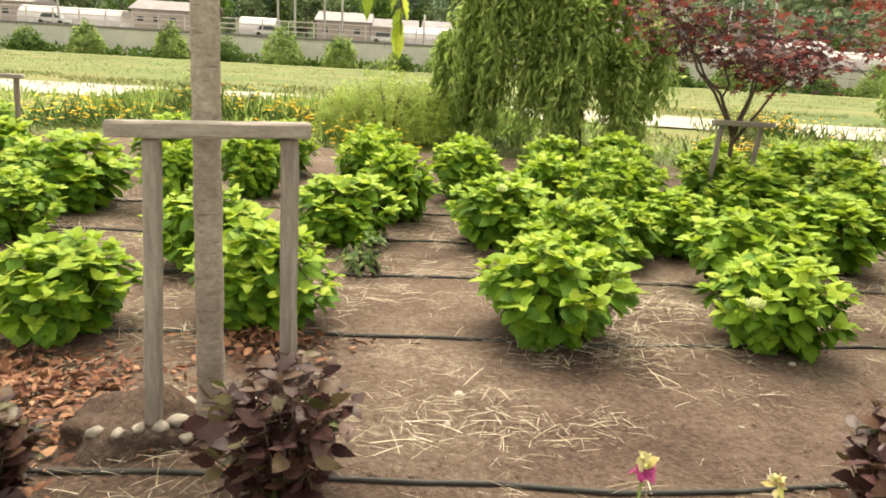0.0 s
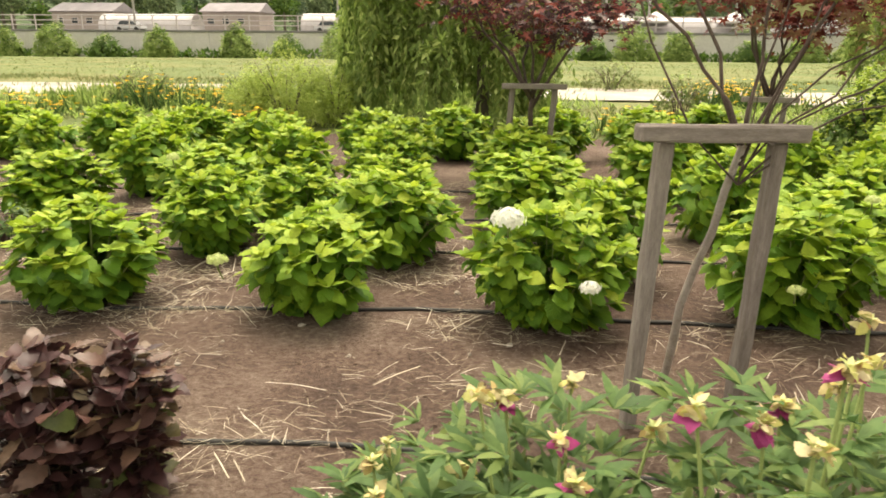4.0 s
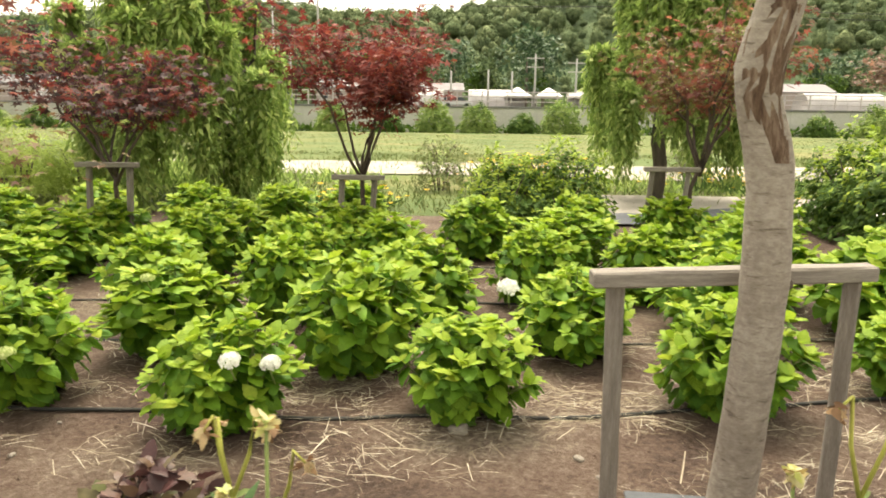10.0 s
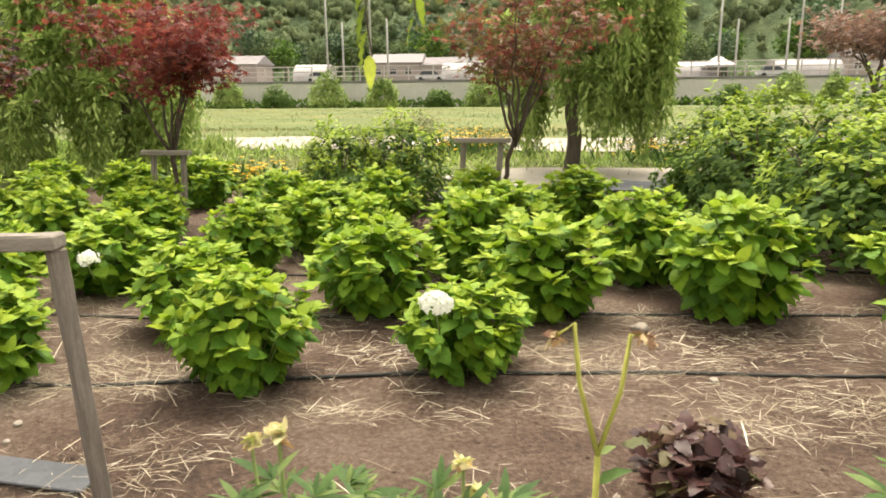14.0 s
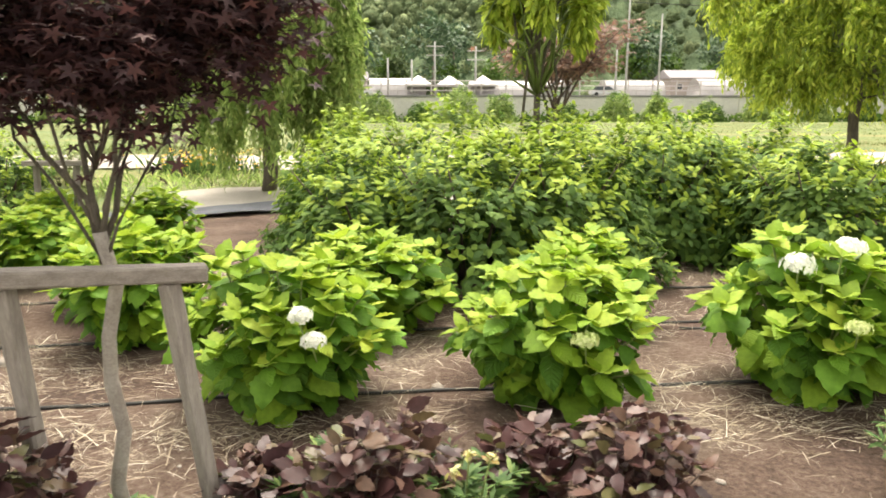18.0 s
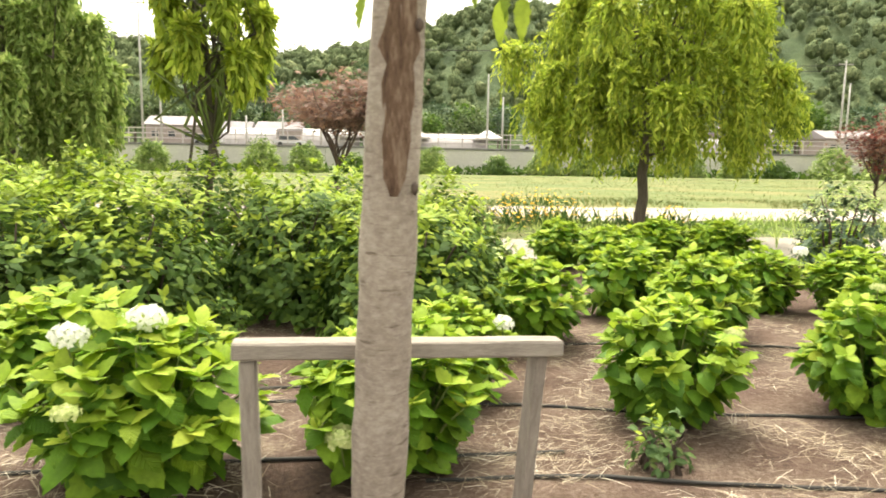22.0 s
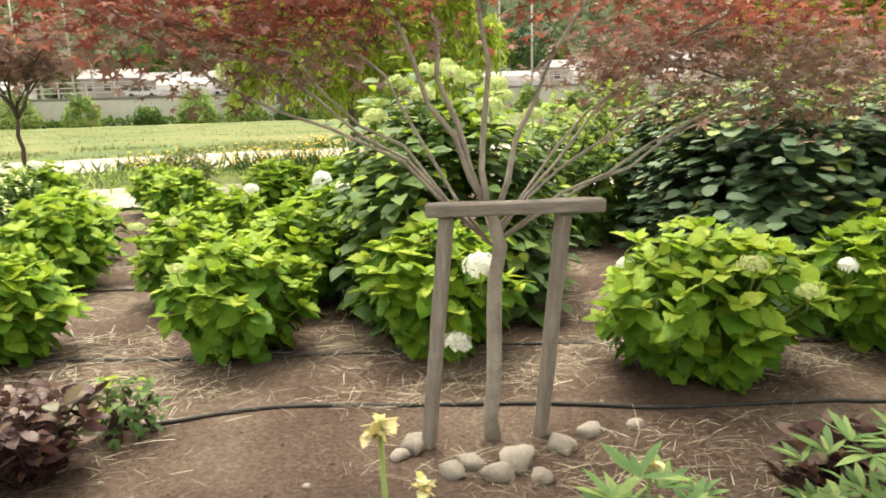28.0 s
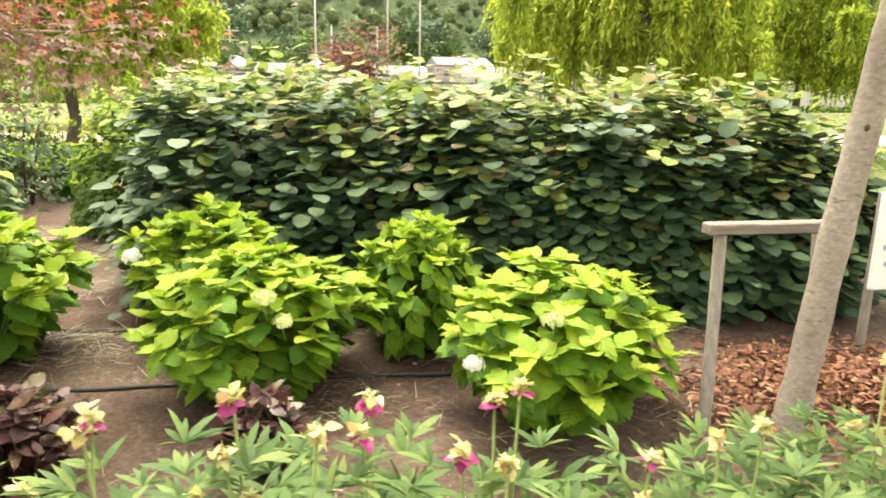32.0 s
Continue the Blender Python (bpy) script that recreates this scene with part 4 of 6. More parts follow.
def street_tree(x, y, height, bends, r, label, sprays=(), scars=()):
    """A tree close to the walk: only its ringed trunk and lowest leaves come into view."""
    q = np.random.default_rng(int(abs(x * 71) * 10))
    ob = thing("garden_tree", label, "tree", (x, y, 0), "staked trees along the walk")
    n = 40
    zs = np.linspace(-0.03, height, n)
    bx = np.interp(zs, [b[0] for b in bends], [b[1] for b in bends])
    by = np.interp(zs, [b[0] for b in bends], [b[2] for b in bends])
    kern = np.ones(3) / 3
    bx = np.convolve(np.pad(bx, 1, "edge"), kern, "valid")
    by = np.convolve(np.pad(by, 1, "edge"), kern, "valid")
    pts = pts_trunk = np.stack([bx, by, zs], -1)
    rad = r * (1 - 0.12 * zs / height) * (1 + 0.03 * np.sin(zs * 75 + q.uniform(0, 6)) + 0.02 * q.normal(size=n)) + 0.35 * r * np.exp(-np.maximum(zs, 0) * 14)
    v, f = tube(pts, rad, 16, 0.012)
    put("trunk", mesh_of("trunk", v, f, M_BARK), ob, "straight trunk with horizontally ringed bark")
    for k in range(3):
        a, z = q.uniform(0, 6), q.uniform(0.25, 0.8) * height
        c = pts[int(z / height * (n - 1))]
        bm = blob_bm(0.012, 0.012, 0.018, 1, 0.3, k)
        bmesh.ops.translate(bm, vec=Vector(c) + Vector((math.cos(a), math.sin(a), 0)) * r * 0.95, verts=bm.verts)
        part("knot", bm, M_TWIG, ob, smooth=True)
    top = pts[-1]
    P, D = [], []
    for k in range(11):
        th = 2.4 * k
        end = top + np.array((1.25 * math.cos(th), 1.25 * math.sin(th), 0.55 + 0.5 * ((k * 4) % 11) / 11)) * q.uniform(0.7, 1.1)
        pl, rl = limb(top - (0, 0, 0.05 * (k % 4)), end, r * 0.45, 0.008, 0.1, 6, 0.2)
        v, f = tube(pl, rl, 6)
        put("limb", mesh_of("limb", v, f, M_BARK), ob)
        for j in range(70):
            c = pl[q.integers(2, 6)]
            P.append(c + q.normal(size=3) * np.array((0.3, 0.3, 0.22)))
            D.append(np.array((q.normal(), q.normal(), -1.1)))
    P, D = np.array(P), np.array(D)
    v, f = leaf_cloud(P, D, q.normal(size=P.shape) + (0, 0, 0.4), q.uniform(0.12, 0.2, len(P)), np.full(len(P), 0.42), OVAL)
    put("crown", mesh_of("crown", v, f, M_LOCUST), ob, "drooping oval leaves")
    for hx, hy, z0, z1, count in sprays:
        # a hanging twig with pairs of narrow leaves
        a, b = np.array((hx - x, hy - y, z1 + 0.95)), np.array((hx - x + 0.03, hy - y, z1 + 0.08))
        pts = np.linspace(a, b, 9) + q.normal(size=(9, 3)) * 0.01
        pts[0] = pts[0] * (0.6, 0.6, 1.0) + (0, 0, 0.25)
        v, f = tube(pts, np.linspace(0.006, 0.002, 9), 5)
        twig = put("hanging_twig", mesh_of("hanging_twig", v, f, M_TWIG), ob)
        top_f = max(0.0, 1 - (z0 - z1 + 0.15) / 0.87)
        f = np.linspace(top_f, 1.0, count)
        c = a + (b - a) * f[:, None]
        th = q.uniform(0, 6.28, count)
        D = np.stack([np.cos(th) * 0.6, np.sin(th) * 0.6, -1 - q.random(count)], -1)
        N = np.stack([np.cos(th), np.sin(th), np.full(count, 0.5)], -1)
        v, f = leaf_cloud(c, D, N, q.uniform(0.09, 0.14, count), np.full(count, 0.42), TOOTHED)
        put("leaf_spray", mesh_of("leaf_spray", v, f, M_LOCUST), twig, "drooping narrow leaves")
    for z0, z1, mid, wide in scars:
        # a strip of torn bark standing a little proud of the trunk
        nz, na = 22, 9
        V = []
        for zz in np.linspace(z0, z1, nz):
            g = (zz - z0) / (z1 - z0)
            half = wide * math.sqrt(max(0.02, 1 - (2 * g - 1) ** 2)) * (1 + 0.9 * noise.noise(Vector((g * 14, x, z0))))
            c = np.array([np.interp(zz, zs, pts_trunk[:, 0]), np.interp(zz, zs, pts_trunk[:, 1])])
            rr = np.interp(zz, zs, rad)
            for k in range(na):
                e = abs(k - na // 2) / (na // 2)
                ang = mid + half * (k - na // 2) / (na // 2)
                s = rr * (1.025 if e < 1 else 0.90) + q.normal() * 0.001
                V.append((c[0] + s * math.cos(ang), c[1] + s * math.sin(ang), zz))
        F = [(i * na + k, i * na + k + 1, (i + 1) * na + k + 1, (i + 1) * na + k) for i in range(nz - 1) for k in range(na - 1)]
        put("torn_bark", mesh_of("torn_bark", V, F, M_SCAR), ob, "torn red-brown bark")
    return ob


def tree_stake(ends, posts, label, w=0.048):
    """Timber brace: two posts and a bar nailed across their heads."""
    x = (ends[0][0] + ends[1][0]) / 2
    ob = thing("tree_stake", label, "tree support", (0, 0, 0), "timber tree supports")
    part("bar", beam(ends[0], ends[1], 0.07 * w / 0.048, 0.048, 0.006, 0.0012), M_TIMBER_BAR, ob, "split grey timber bar")
    for foot, head in posts:
        part("post", beam((foot[0], foot[1], -0.05), head, w, w, 0.006, 0.0012), M_TIMBER, ob, "grey timber post")
    for (foot, head) in posts:
        bm = bmesh.new()
        bmesh.ops.create_cone(bm, segments=8, cap_ends=True, radius1=0.005, radius2=0.005, depth=0.006)
        bmesh.ops.transform(bm, matrix=pose(head[0], head[1] - 0.028, head[2] + 0.02, 90), verts=bm.verts)
        part("nail_head", bm, M_TWIG, ob)
    return ob


STAKE = "weathered grey timber stake frame bracing a young tree"
tree_stake([(0.32, 2.01, 1.11), (0.915, 2.12, 1.12)], [((0.385, 2.05), (0.44, 2.05, 1.08)), ((0.83, 2.14), (0.845, 2.135, 1.09))], STAKE)
tree_stake([(4.41, 2.09, 1.035), (4.92, 2.18, 1.03)], [((4.48, 2.21), (4.50, 2.14, 1.005)), ((4.84, 2.26), (4.85, 2.20, 1.00))], STAKE)
tree_stake([(7.95, 2.13, .92), (8.80, 2.17, .945)], [((8.05, 2.15), (8.03, 2.16, .895)), ((8.78, 2.24), (8.76, 2.20, .915))], STAKE)
tree_stake([(11.83, 2.20, .985), (12.44, 2.46, .935)], [((11.97, 2.36), (11.95, 2.28, .945)), ((12.41, 2.52), (12.34, 2.42, .915))], STAKE)
tree_stake([(15.66, 2.45, .91), (16.60, 2.51, .885)], [((15.70, 2.52), (15.70, 2.47, .88)), ((16.50, 2.62), (16.54, 2.54, .855))], STAKE)
tree_stake([(21.13, 2.47, .99), (21.79, 2.43, .985)], [((21.12, 2.58), (21.21, 2.49, .96)), ((21.59, 2.58), (21.65, 2.47, .955))], STAKE)
tree_stake([(25.71, 1.72, .82), (26.45, 1.75, .80)], [((25.65, 1.52), (25.79, 1.73, .79)), ((26.36, 1.70), (26.36, 1.79, .775))], STAKE)
for x0, x1, y, z in [(4.02, 4.60, 6.44, .89), (6.29, 6.81, 6.94, .76), (9.43, 10.0, 7.27, .855), (-3.9, -3.3, 8.2, .85)]:
    tree_stake([(x0, y, z), (x1, y, z)], [((x0 + .04, y + .06), (x0 + .1, y + .04, z - .02)), ((x1 - .16, y + .06), (x1 - .1, y + .04, z - .02))], "small grey timber stake frame among hydrangeas")

RINGED = "tree with ringed grey-brown trunk tied to a stake frame"
street_tree(0.55, 2.17, 2.5, [(0, 0, 0), (1, 0.02, 0), (2.5, 0.05, 0)], 0.048, RINGED, [(1.15, 2.39, 1.66, 1.36, 12), (1.04, 2.43, 1.67, 1.52, 7)])
street_tree(8.40, 2.03, 2.5, [(0, -0.04, 0), (0.5, 0.0, 0), (0.95, 0.02, 0), (1.3, 0.0, 0), (1.48, -0.07, 0), (1.75, 0.0, 0), (2.5, 0.02, 0)], 0.066, "tree with kinked ringed trunk tied to a stake frame", [(9.72, 2.23, 1.75, 1.39, 9), (9.83, 2.34, 1.75, 1.50, 7)], [(1.28, 2.48, -1.4, 2.9)])
street_tree(16.07, 2.35, 2.55, [(0, -0.03, 0), (1, 0, 0), (2.5, 0.06, 0)], 0.078, RINGED,
            [(14.53, 2.55, 1.94, 1.58, 14), (14.69, 2.61, 1.95, 1.71, 10), (14.62, 2.65, 1.94, 1.66, 10), (15.99, 2.40, 1.98, 1.77, 6), (16.27, 2.38, 1.98, 1.82, 7), (16.40, 2.42, 1.96, 1.78, 8), (16.35, 2.47, 1.98, 1.78, 8), (17.35, 2.30, 2.07, 1.91, 5)],
            [(1.34, 2.3, -1.5, 0.8)])
street_tree(25.93, 1.38, 2.6, [(0, 0, 0), (0.83, 0.16, 0.06), (2.6, 0.50, 0.14)], 0.062, "leaning tree with ringed trunk beside a stake frame")

maple(4.62, 2.48, 0.99, 2.1, 1.25, 3600, M_MAPLE_BRONZE, "young maple with layered red-bronze leaves over a stake frame", .016, .044, .7, lean=(.12, -.30), mat2=M_MAPLE_SCARLET, bark=M_PALE_TWIG, limb_bark=M_TWIG, split=True,
      ends=[(-.35, 0, 1.70), (-.2, .2, 1.92), (.3, 0, 1.92), (.7, .1, 1.76), (1.1, 0, 1.60), (1.2, .1, 1.74), (.9, -.15, 1.36), (1.3, -.1, 1.24), (.5, .3, 2.0), (-.5, .1, 1.88), (.45, -.1, 1.5)])
maple(12.14, 2.46, 1.06, 2.1, .66, 6200, M_MAPLE_PURPLE, "dark purple maple with forked grey stem behind a stake frame", .026, .055, .3, bark=M_PALE_TWIG, limb_bark=M_BARK_DARK,
      ends=[(-.32, 0, 1.62), (-.12, .06, 1.66), (.13, 0, 1.55), (.32, .08, 1.70), (-.50, .1, 1.86), (.24, .2, 2.0), (-.22, -.1, 2.0), (.52, .1, 1.84)])
maple(21.40, 2.59, 0.94, 2.3, 1.5, 7600, M_MAPLE_ROSE, "maple with several pale stems and rose-purple drooping leaves", .034, .05, .6, mat2=M_MAPLE_SCARLET, bark=M_PALE_TWIG, split=True,
      ends=[(-.60, -.05, 1.98), (-.40, .1, 2.12), (-.06, 0, 2.3), (.5, 0, 1.9), (.85, .1, 1.60), (1.2, -.05, 1.50), (1.5, -.05, 1.47), (1.15, .1, 1.76), (1.85, .1, 1.56), (-1.55, 0, 1.84), (-1.25, .1, 1.74), (-.95, -.1, 1.68), (-.85, .1, 1.9)])
maple(4.31, 6.6, .80, 2.35, 1.15, 1700, M_MAPLE_PURPLE, "purple-red maple standing among hydrangeas", .028, .085, .6, mat2=M_MAPLE_RED, low=1.6, tiers=7)
maple(6.58, 7.02, .80, 2.6, 1.1, 2700, M_MAPLE_RED, "deep red maple with spreading thin limbs", .028, .085, .6, low=1.85, tiers=7)
maple(9.78, 7.4, .90, 2.75, 1.0, 1700, M_MAPLE_BRONZE, "bronze-red maple with one low side limb", .028, .085, .6, lean=(.26, 0), mat2=M_MAPLE_SCARLET, low=1.72)
maple(15.7, 12.6, 1.3, 2.95, 1.4, 2600, M_MAPLE_ROSE, "wide umbrella-shaped rose-brown maple in the meadow", .04, .11, .75, low=2.1)
maple(26.0, 12.9, 1.0, 2.65, .85, 1900, M_MAPLE_ROSE, "rounded red-brown maple behind tall shrubs", .03, .085, .3, mat2=M_MAPLE_RED, low=1.55)

W = "weeping willow with long hanging green strands"
willow(3.75, 11.0, 3.7, 1.55, .45, 300, W, clumps=40, drop_most=1.3, crown=-.55)
willow(10.85, 11.9, 4.2, 1.35, .85, 280, W, .13, clumps=40, drop_most=1.15, crown=.25)
willow(21.2, 12.7, 4.9, 2.4, 1.2, 380, "broad golden-green tree with drooping leafy sprays", .11, M_LOCUST, drop_most=.75, clumps=62, rim_most=1.0)
willow(14.5, 8.1, 3.9, .62, 1.9, 130, "upright golden-green tree with forked stems", .05, M_LOCUST, drop_most=.4, clumps=20)
willow(31.2, 12.0, 4.4, 2.3, 1.7, 280, "golden-green drooping tree beyond the hedge", .11, M_LOCUST, drop_most=.9, clumps=70)
willow(36.5, 13.0, 4.4, 2.0, 1.5, 160, "golden-green drooping tree beyond the hedge", .11, M_LOCUST, drop_most=.9, clumps=50)


# ---- meadow growth ----
def meadow(name, count, x0, x1, y0, y1, tall, mat, label, shape, width, up=1.0):
    q = np.random.default_rng(count)
    P = np.stack([q.uniform(x0, x1, count), q.uniform(y0, y1, count), np.zeros(count)], -1)
    P[:, 2] = [meadow_height(y) for y in P[:, 1]]
    dens = np.array([noise.noise(Vector((p[0] * 0.35, p[1] * 0.35, count * 0.01))) for p in P])
    on_path = np.array([(15.7 + 1.3 * noise.noise(Vector((p[0] * 0.13, 3.5, 0))) - 0.01 * p[0] < p[1] < 20.1 + 1.3 * noise.noise(Vector((p[0] * 0.13, 3.5, 0))) - 0.01 * p[0]) or (8.8 < p[0] < 34 and 9.8 < p[1] < 12.3) for p in P])
    P = P[(dens > -0.12) & (~on_path | (q.random(count) < np.where(P[:, 1] < 13, 0.04, 0.22)))]
    n = len(P)
    D = q.normal(size=(n, 3)) * (0.75 if up < 1 else 0.5) + np.array((0, 0, up))
    v, f = leaf_cloud(P, D, q.normal(size=(n, 3)) * 0.4 + np.array((0, -0.3, 1.0)), tall * q.uniform(0.5, 1.3, n), np.full(n, width), shape)
    return tagged(put(name, mesh_of(name, v, f, mat)), label, "grass", kind="stuff")


meadow("meadow_grass", 60000, -16, 40, 9.5, 24, .13, M_GRASS, "tall dry and green meadow grass", DIAMOND, .12)
meadow("tall_herbs", 15000, -12, 40, 10.2, 16, .24, M_WILLOW, "taller pale green herbs of the meadow", DIAMOND, .16, 0.9)
meadow("far_meadow_grass", 90000, -60, 110, 21, 75, .10, M_GRASS, "pale meadow grass further off", DIAMOND, .3, 0.5)
meadow("feathery_herbs", 9000, -4.6, 3.4, 12.6, 16.2, .38, M_WILLOW, "tall feathery pale green herbs before the gravel", DIAMOND, .09, 1.2)


def flower_clump(x, y, s, h, mat=None, label="clump of yellow meadow flowers"):
    q = np.random.default_rng(int(abs(x * 31 + y * 7) * 10))
    ob = thing("meadow_flowers", label, "flowers", (x, y, -0.03), "flower clumps in the meadow")
    n = 200
    P = q.normal(size=(n, 3)) * np.array((s, s * 0.7, 0))
    D = q.normal(size=(n, 3)) * 0.6 + np.array((0, 0, 1.0))
    L = 0.62 * h * q.uniform(0.4, 1.1, n)
    v, f = leaf_cloud(P, D, q.normal(size=(n, 3)) * 0.5 + np.array((0, -0.3, 1.0)), L, np.full(n, .05), DIAMOND)
    put("stalk_tuft", mesh_of("stalk_tuft", v, f, M_PEONY), ob, kind="stuff")
    C = (P + unit(D) * L[:, None])[::2]
    C = np.repeat(C, 5, 0)
    a = np.tile(np.arange(5) * 1.2566, len(C) // 5)
    D2 = np.stack([np.cos(a), np.sin(a), 0.25 + 0 * a], -1)
    v, f = leaf_cloud(C, D2, np.tile((0, 0, 1.0), (len(C), 1)) + q.normal(size=C.shape) * 0.3, np.full(len(C), .05), np.full(len(C), .8), DIAMOND)
    put("bloom_tuft", mesh_of("bloom_tuft", v, f, mat or M_YELLOW), ob, "small yellow blooms", kind="stuff")


for x, y, s, h in [(-2.3, 12.9, .45, 1.0), (-0.7, 12.2, .4, .75), (0.44, 9.9, .3, .6), (6.0, 10.4, .3, .6), (8.78, 15.5, .5, .9),
                   (9.0, 14.8, .6, .8), (12.6, 13.2, .5, .8), (19.0, 14.6, .7, .8), (20.2, 15.0, .6, .8), (22.0, 14.0, .5, .8), (17.0, 15.6, .6, .7), (21.0, 20.0, .8, .8), (-4, 11, .5, .7)]:
    flower_clump(x, y, s, h)
for x, y, r, h in [(7.2, 12.8, .5, .7), (-3.0, 13.5, .7, .8), (12.6, 15.6, .6, .8), (7.0, 19.6, .8, .8), (18.2, 13.0, .5, .7)]:
    shrub("meadow_bush", x, y, r, h, 260, .09, .3, [M_GRASS, M_WILLOW], "loose pale green bush in the meadow", "bush", "bushes in the meadow", 0.5, shape=DIAMOND)

for x, y, r, h in [(0.75, 10.6, .75, 1.3), (1.35, 11.3, .7, 1.05), (.1, 11.2, .6, .85)]:
    shrub("feathery_bush", x, y, r, h, 900, .13, .12, [M_FEATHER, M_FEATHER], "tall feathery pale yellow-green weed bush", "bush", "feathery bushes in the meadow", 0.5, shape=LANCE)

# ---- retaining wall, fence and what stands behind ----
wall = tagged(new("wall_far"), "long pale concrete retaining wall beyond the meadow", "wall", kind="structure")
wall.location = (0, 97, 0)
panel = bm_mesh("panel", box_bm(7.96, .5, 3.5, .03), M_CONCRETE)
coping = bm_mesh("coping", box_bm(7.98, .8, .26, .03), M_COPING)
for k in range(34):
    put("panel", panel, wall, m=pose(-112 + 8 * k, 0, .22))
    put("coping", coping, wall, m=pose(-112 + 8 * k, 0, 2.1))
fence = thing("fence", "white-painted metal rail fence along the wall top", "fence", (0, 97.2, 2.23))
fpost = bm_mesh("post", box_bm(.16, .16, 2.0, .02), M_RAIL)
frail = bm_mesh("rail", box_bm(24.0, .09, .13, .015), M_RAIL)
for k in range(80):
    put("post", fpost, fence, m=pose(-112 + 3.4 * k, 0, 1.0))
for k in range(11):
    for z in (.62, 1.25, 1.92):
        put("rail", frail, fence, m=pose(-100 + 24 * k, -.02, z))
sheet("embankment_road", -300, 400, 97.45, 152, 20, 6, M_ROAD, "raised gravel road behind the retaining wall", "road", lambda x, y: 2.05)

WALL_TREES = [-70, -63, -56, -48.8, -41, -31.5, -24, -16, -9, -1.3, 4.5, 9.8, 15.5, 20.6, 26, 35.5, 41, 47, 54.3, 61, 68, 75, 83, 90, 98, 106]
for k, x in enumerate(WALL_TREES):
    r = rng.uniform(2.0, 2.7)
    at = (x + rng.normal() * .3, 92.5 + rng.normal() * .5)
    if k % 3:
        ob = shrub("wall_shrub", *at, r, r * 1.95, 560, .62, .26, [M_WILLOW, M_SHRUB], "round drooping green shrub before the wall", "shrub", "shrubs along the wall", 0.5, shape=DIAMOND)
    else:
        ob = shrub("wall_shrub", *at, r * .85, r * 1.25, 320, .6, .32, [M_SHRUB, M_WILLOW], "dark green shrub before the wall", "shrub", "shrubs along the wall", 0.3, shape=DIAMOND)
    ob.location.z = meadow_height(92.5)
q = np.random.default_rng(5)
n = 9000
P = np.stack([q.uniform(-110, 160, n), q.normal(94.6, .7, n), q.uniform(-1.4, -.55, n)], -1)
v, f = leaf_cloud(P, q.normal(size=(n, 3)) + (0, 0, .4), q.normal(size=(n, 3)) + (0, 0, 1), q.uniform(.45, .85, n), np.full(n, .5), DIAMOND)
tagged(put("low_hedge", mesh_of("low_hedge", v, f, M_SHRUB)), "low dark hedge at the wall foot", "hedge", kind="stuff")


def house(x, y, w, d, h, roof_h, label, turn=0):
    ob = thing("house", label, "house", (x, y, 2.05), "houses behind the fence")
    ob.rotation_euler = (0, 0, radians(turn))
    part("wall", box_bm(w, d, h, .02, pose(0, 0, h / 2)), M_PLASTER, ob, "plastered wall")
    bm = bmesh.new()
    o = .35
    vs = [bm.verts.new(c) for c in ((-w / 2 - o, -d / 2 - o, h - .05), (w / 2 + o, -d / 2 - o, h - .05), (w / 2 + o, d / 2 + o, h - .05), (-w / 2 - o, d / 2 + o, h - .05), (-w / 2 - o * .6, 0, h + roof_h), (w / 2 + o * .6, 0, h + roof_h),
                                    (-w / 2 - o, -d / 2 - o, h + .08), (w / 2 + o, -d / 2 - o, h + .08), (w / 2 + o, d / 2 + o, h + .08), (-w / 2 - o, d / 2 + o, h + .08))]
    for q4 in ((3, 2, 1, 0), (6, 7, 5, 4), (8, 9, 4, 5), (0, 1, 7, 6), (2, 3, 9, 8), (6, 4, 9), (7, 8, 5), (3, 0, 6, 9), (1, 2, 8, 7)):
        bm.faces.new([vs[i] for i in q4])
    part("roof", bm, M_ROOF, ob, "grey ribbed roof")
    for k in range(int(w // 2.4)):
        wx = -w / 2 + 1.3 + 2.4 * k
        win = part("window", box_bm(1.1, .1, .9, .01, pose(wx, -d / 2 - .02, h * .55)), M_RAIL, ob)
        part("pane", box_bm(.94, .06, .74, 0, pose(wx, -d / 2 - .06, h * .55)), M_GLASS, win)


for x, w, h, roof_h, text in [(-11, 8, 2.9, 1.5, "low house with grey gabled roof"), (-3.4, 7, 2.5, 1.3, "low house with grey gabled roof"), (4.4, 6.6, 2.6, 1.3, "low house with grey gabled roof"),
                              (-38, 9, 3.0, 1.5, "cream house with grey roof"), (60, 9, 2.9, 1.4, "cream house with grey roof"), (81, 9, 3.6, 1.6, "pale house with grey roof"), (-62, 10, 3.0, 1.5, "cream house with grey roof"), (100, 10, 3.0, 1.5, "cream house with grey roof")]:
    house(x, 114, w, 7, h, roof_h, text)


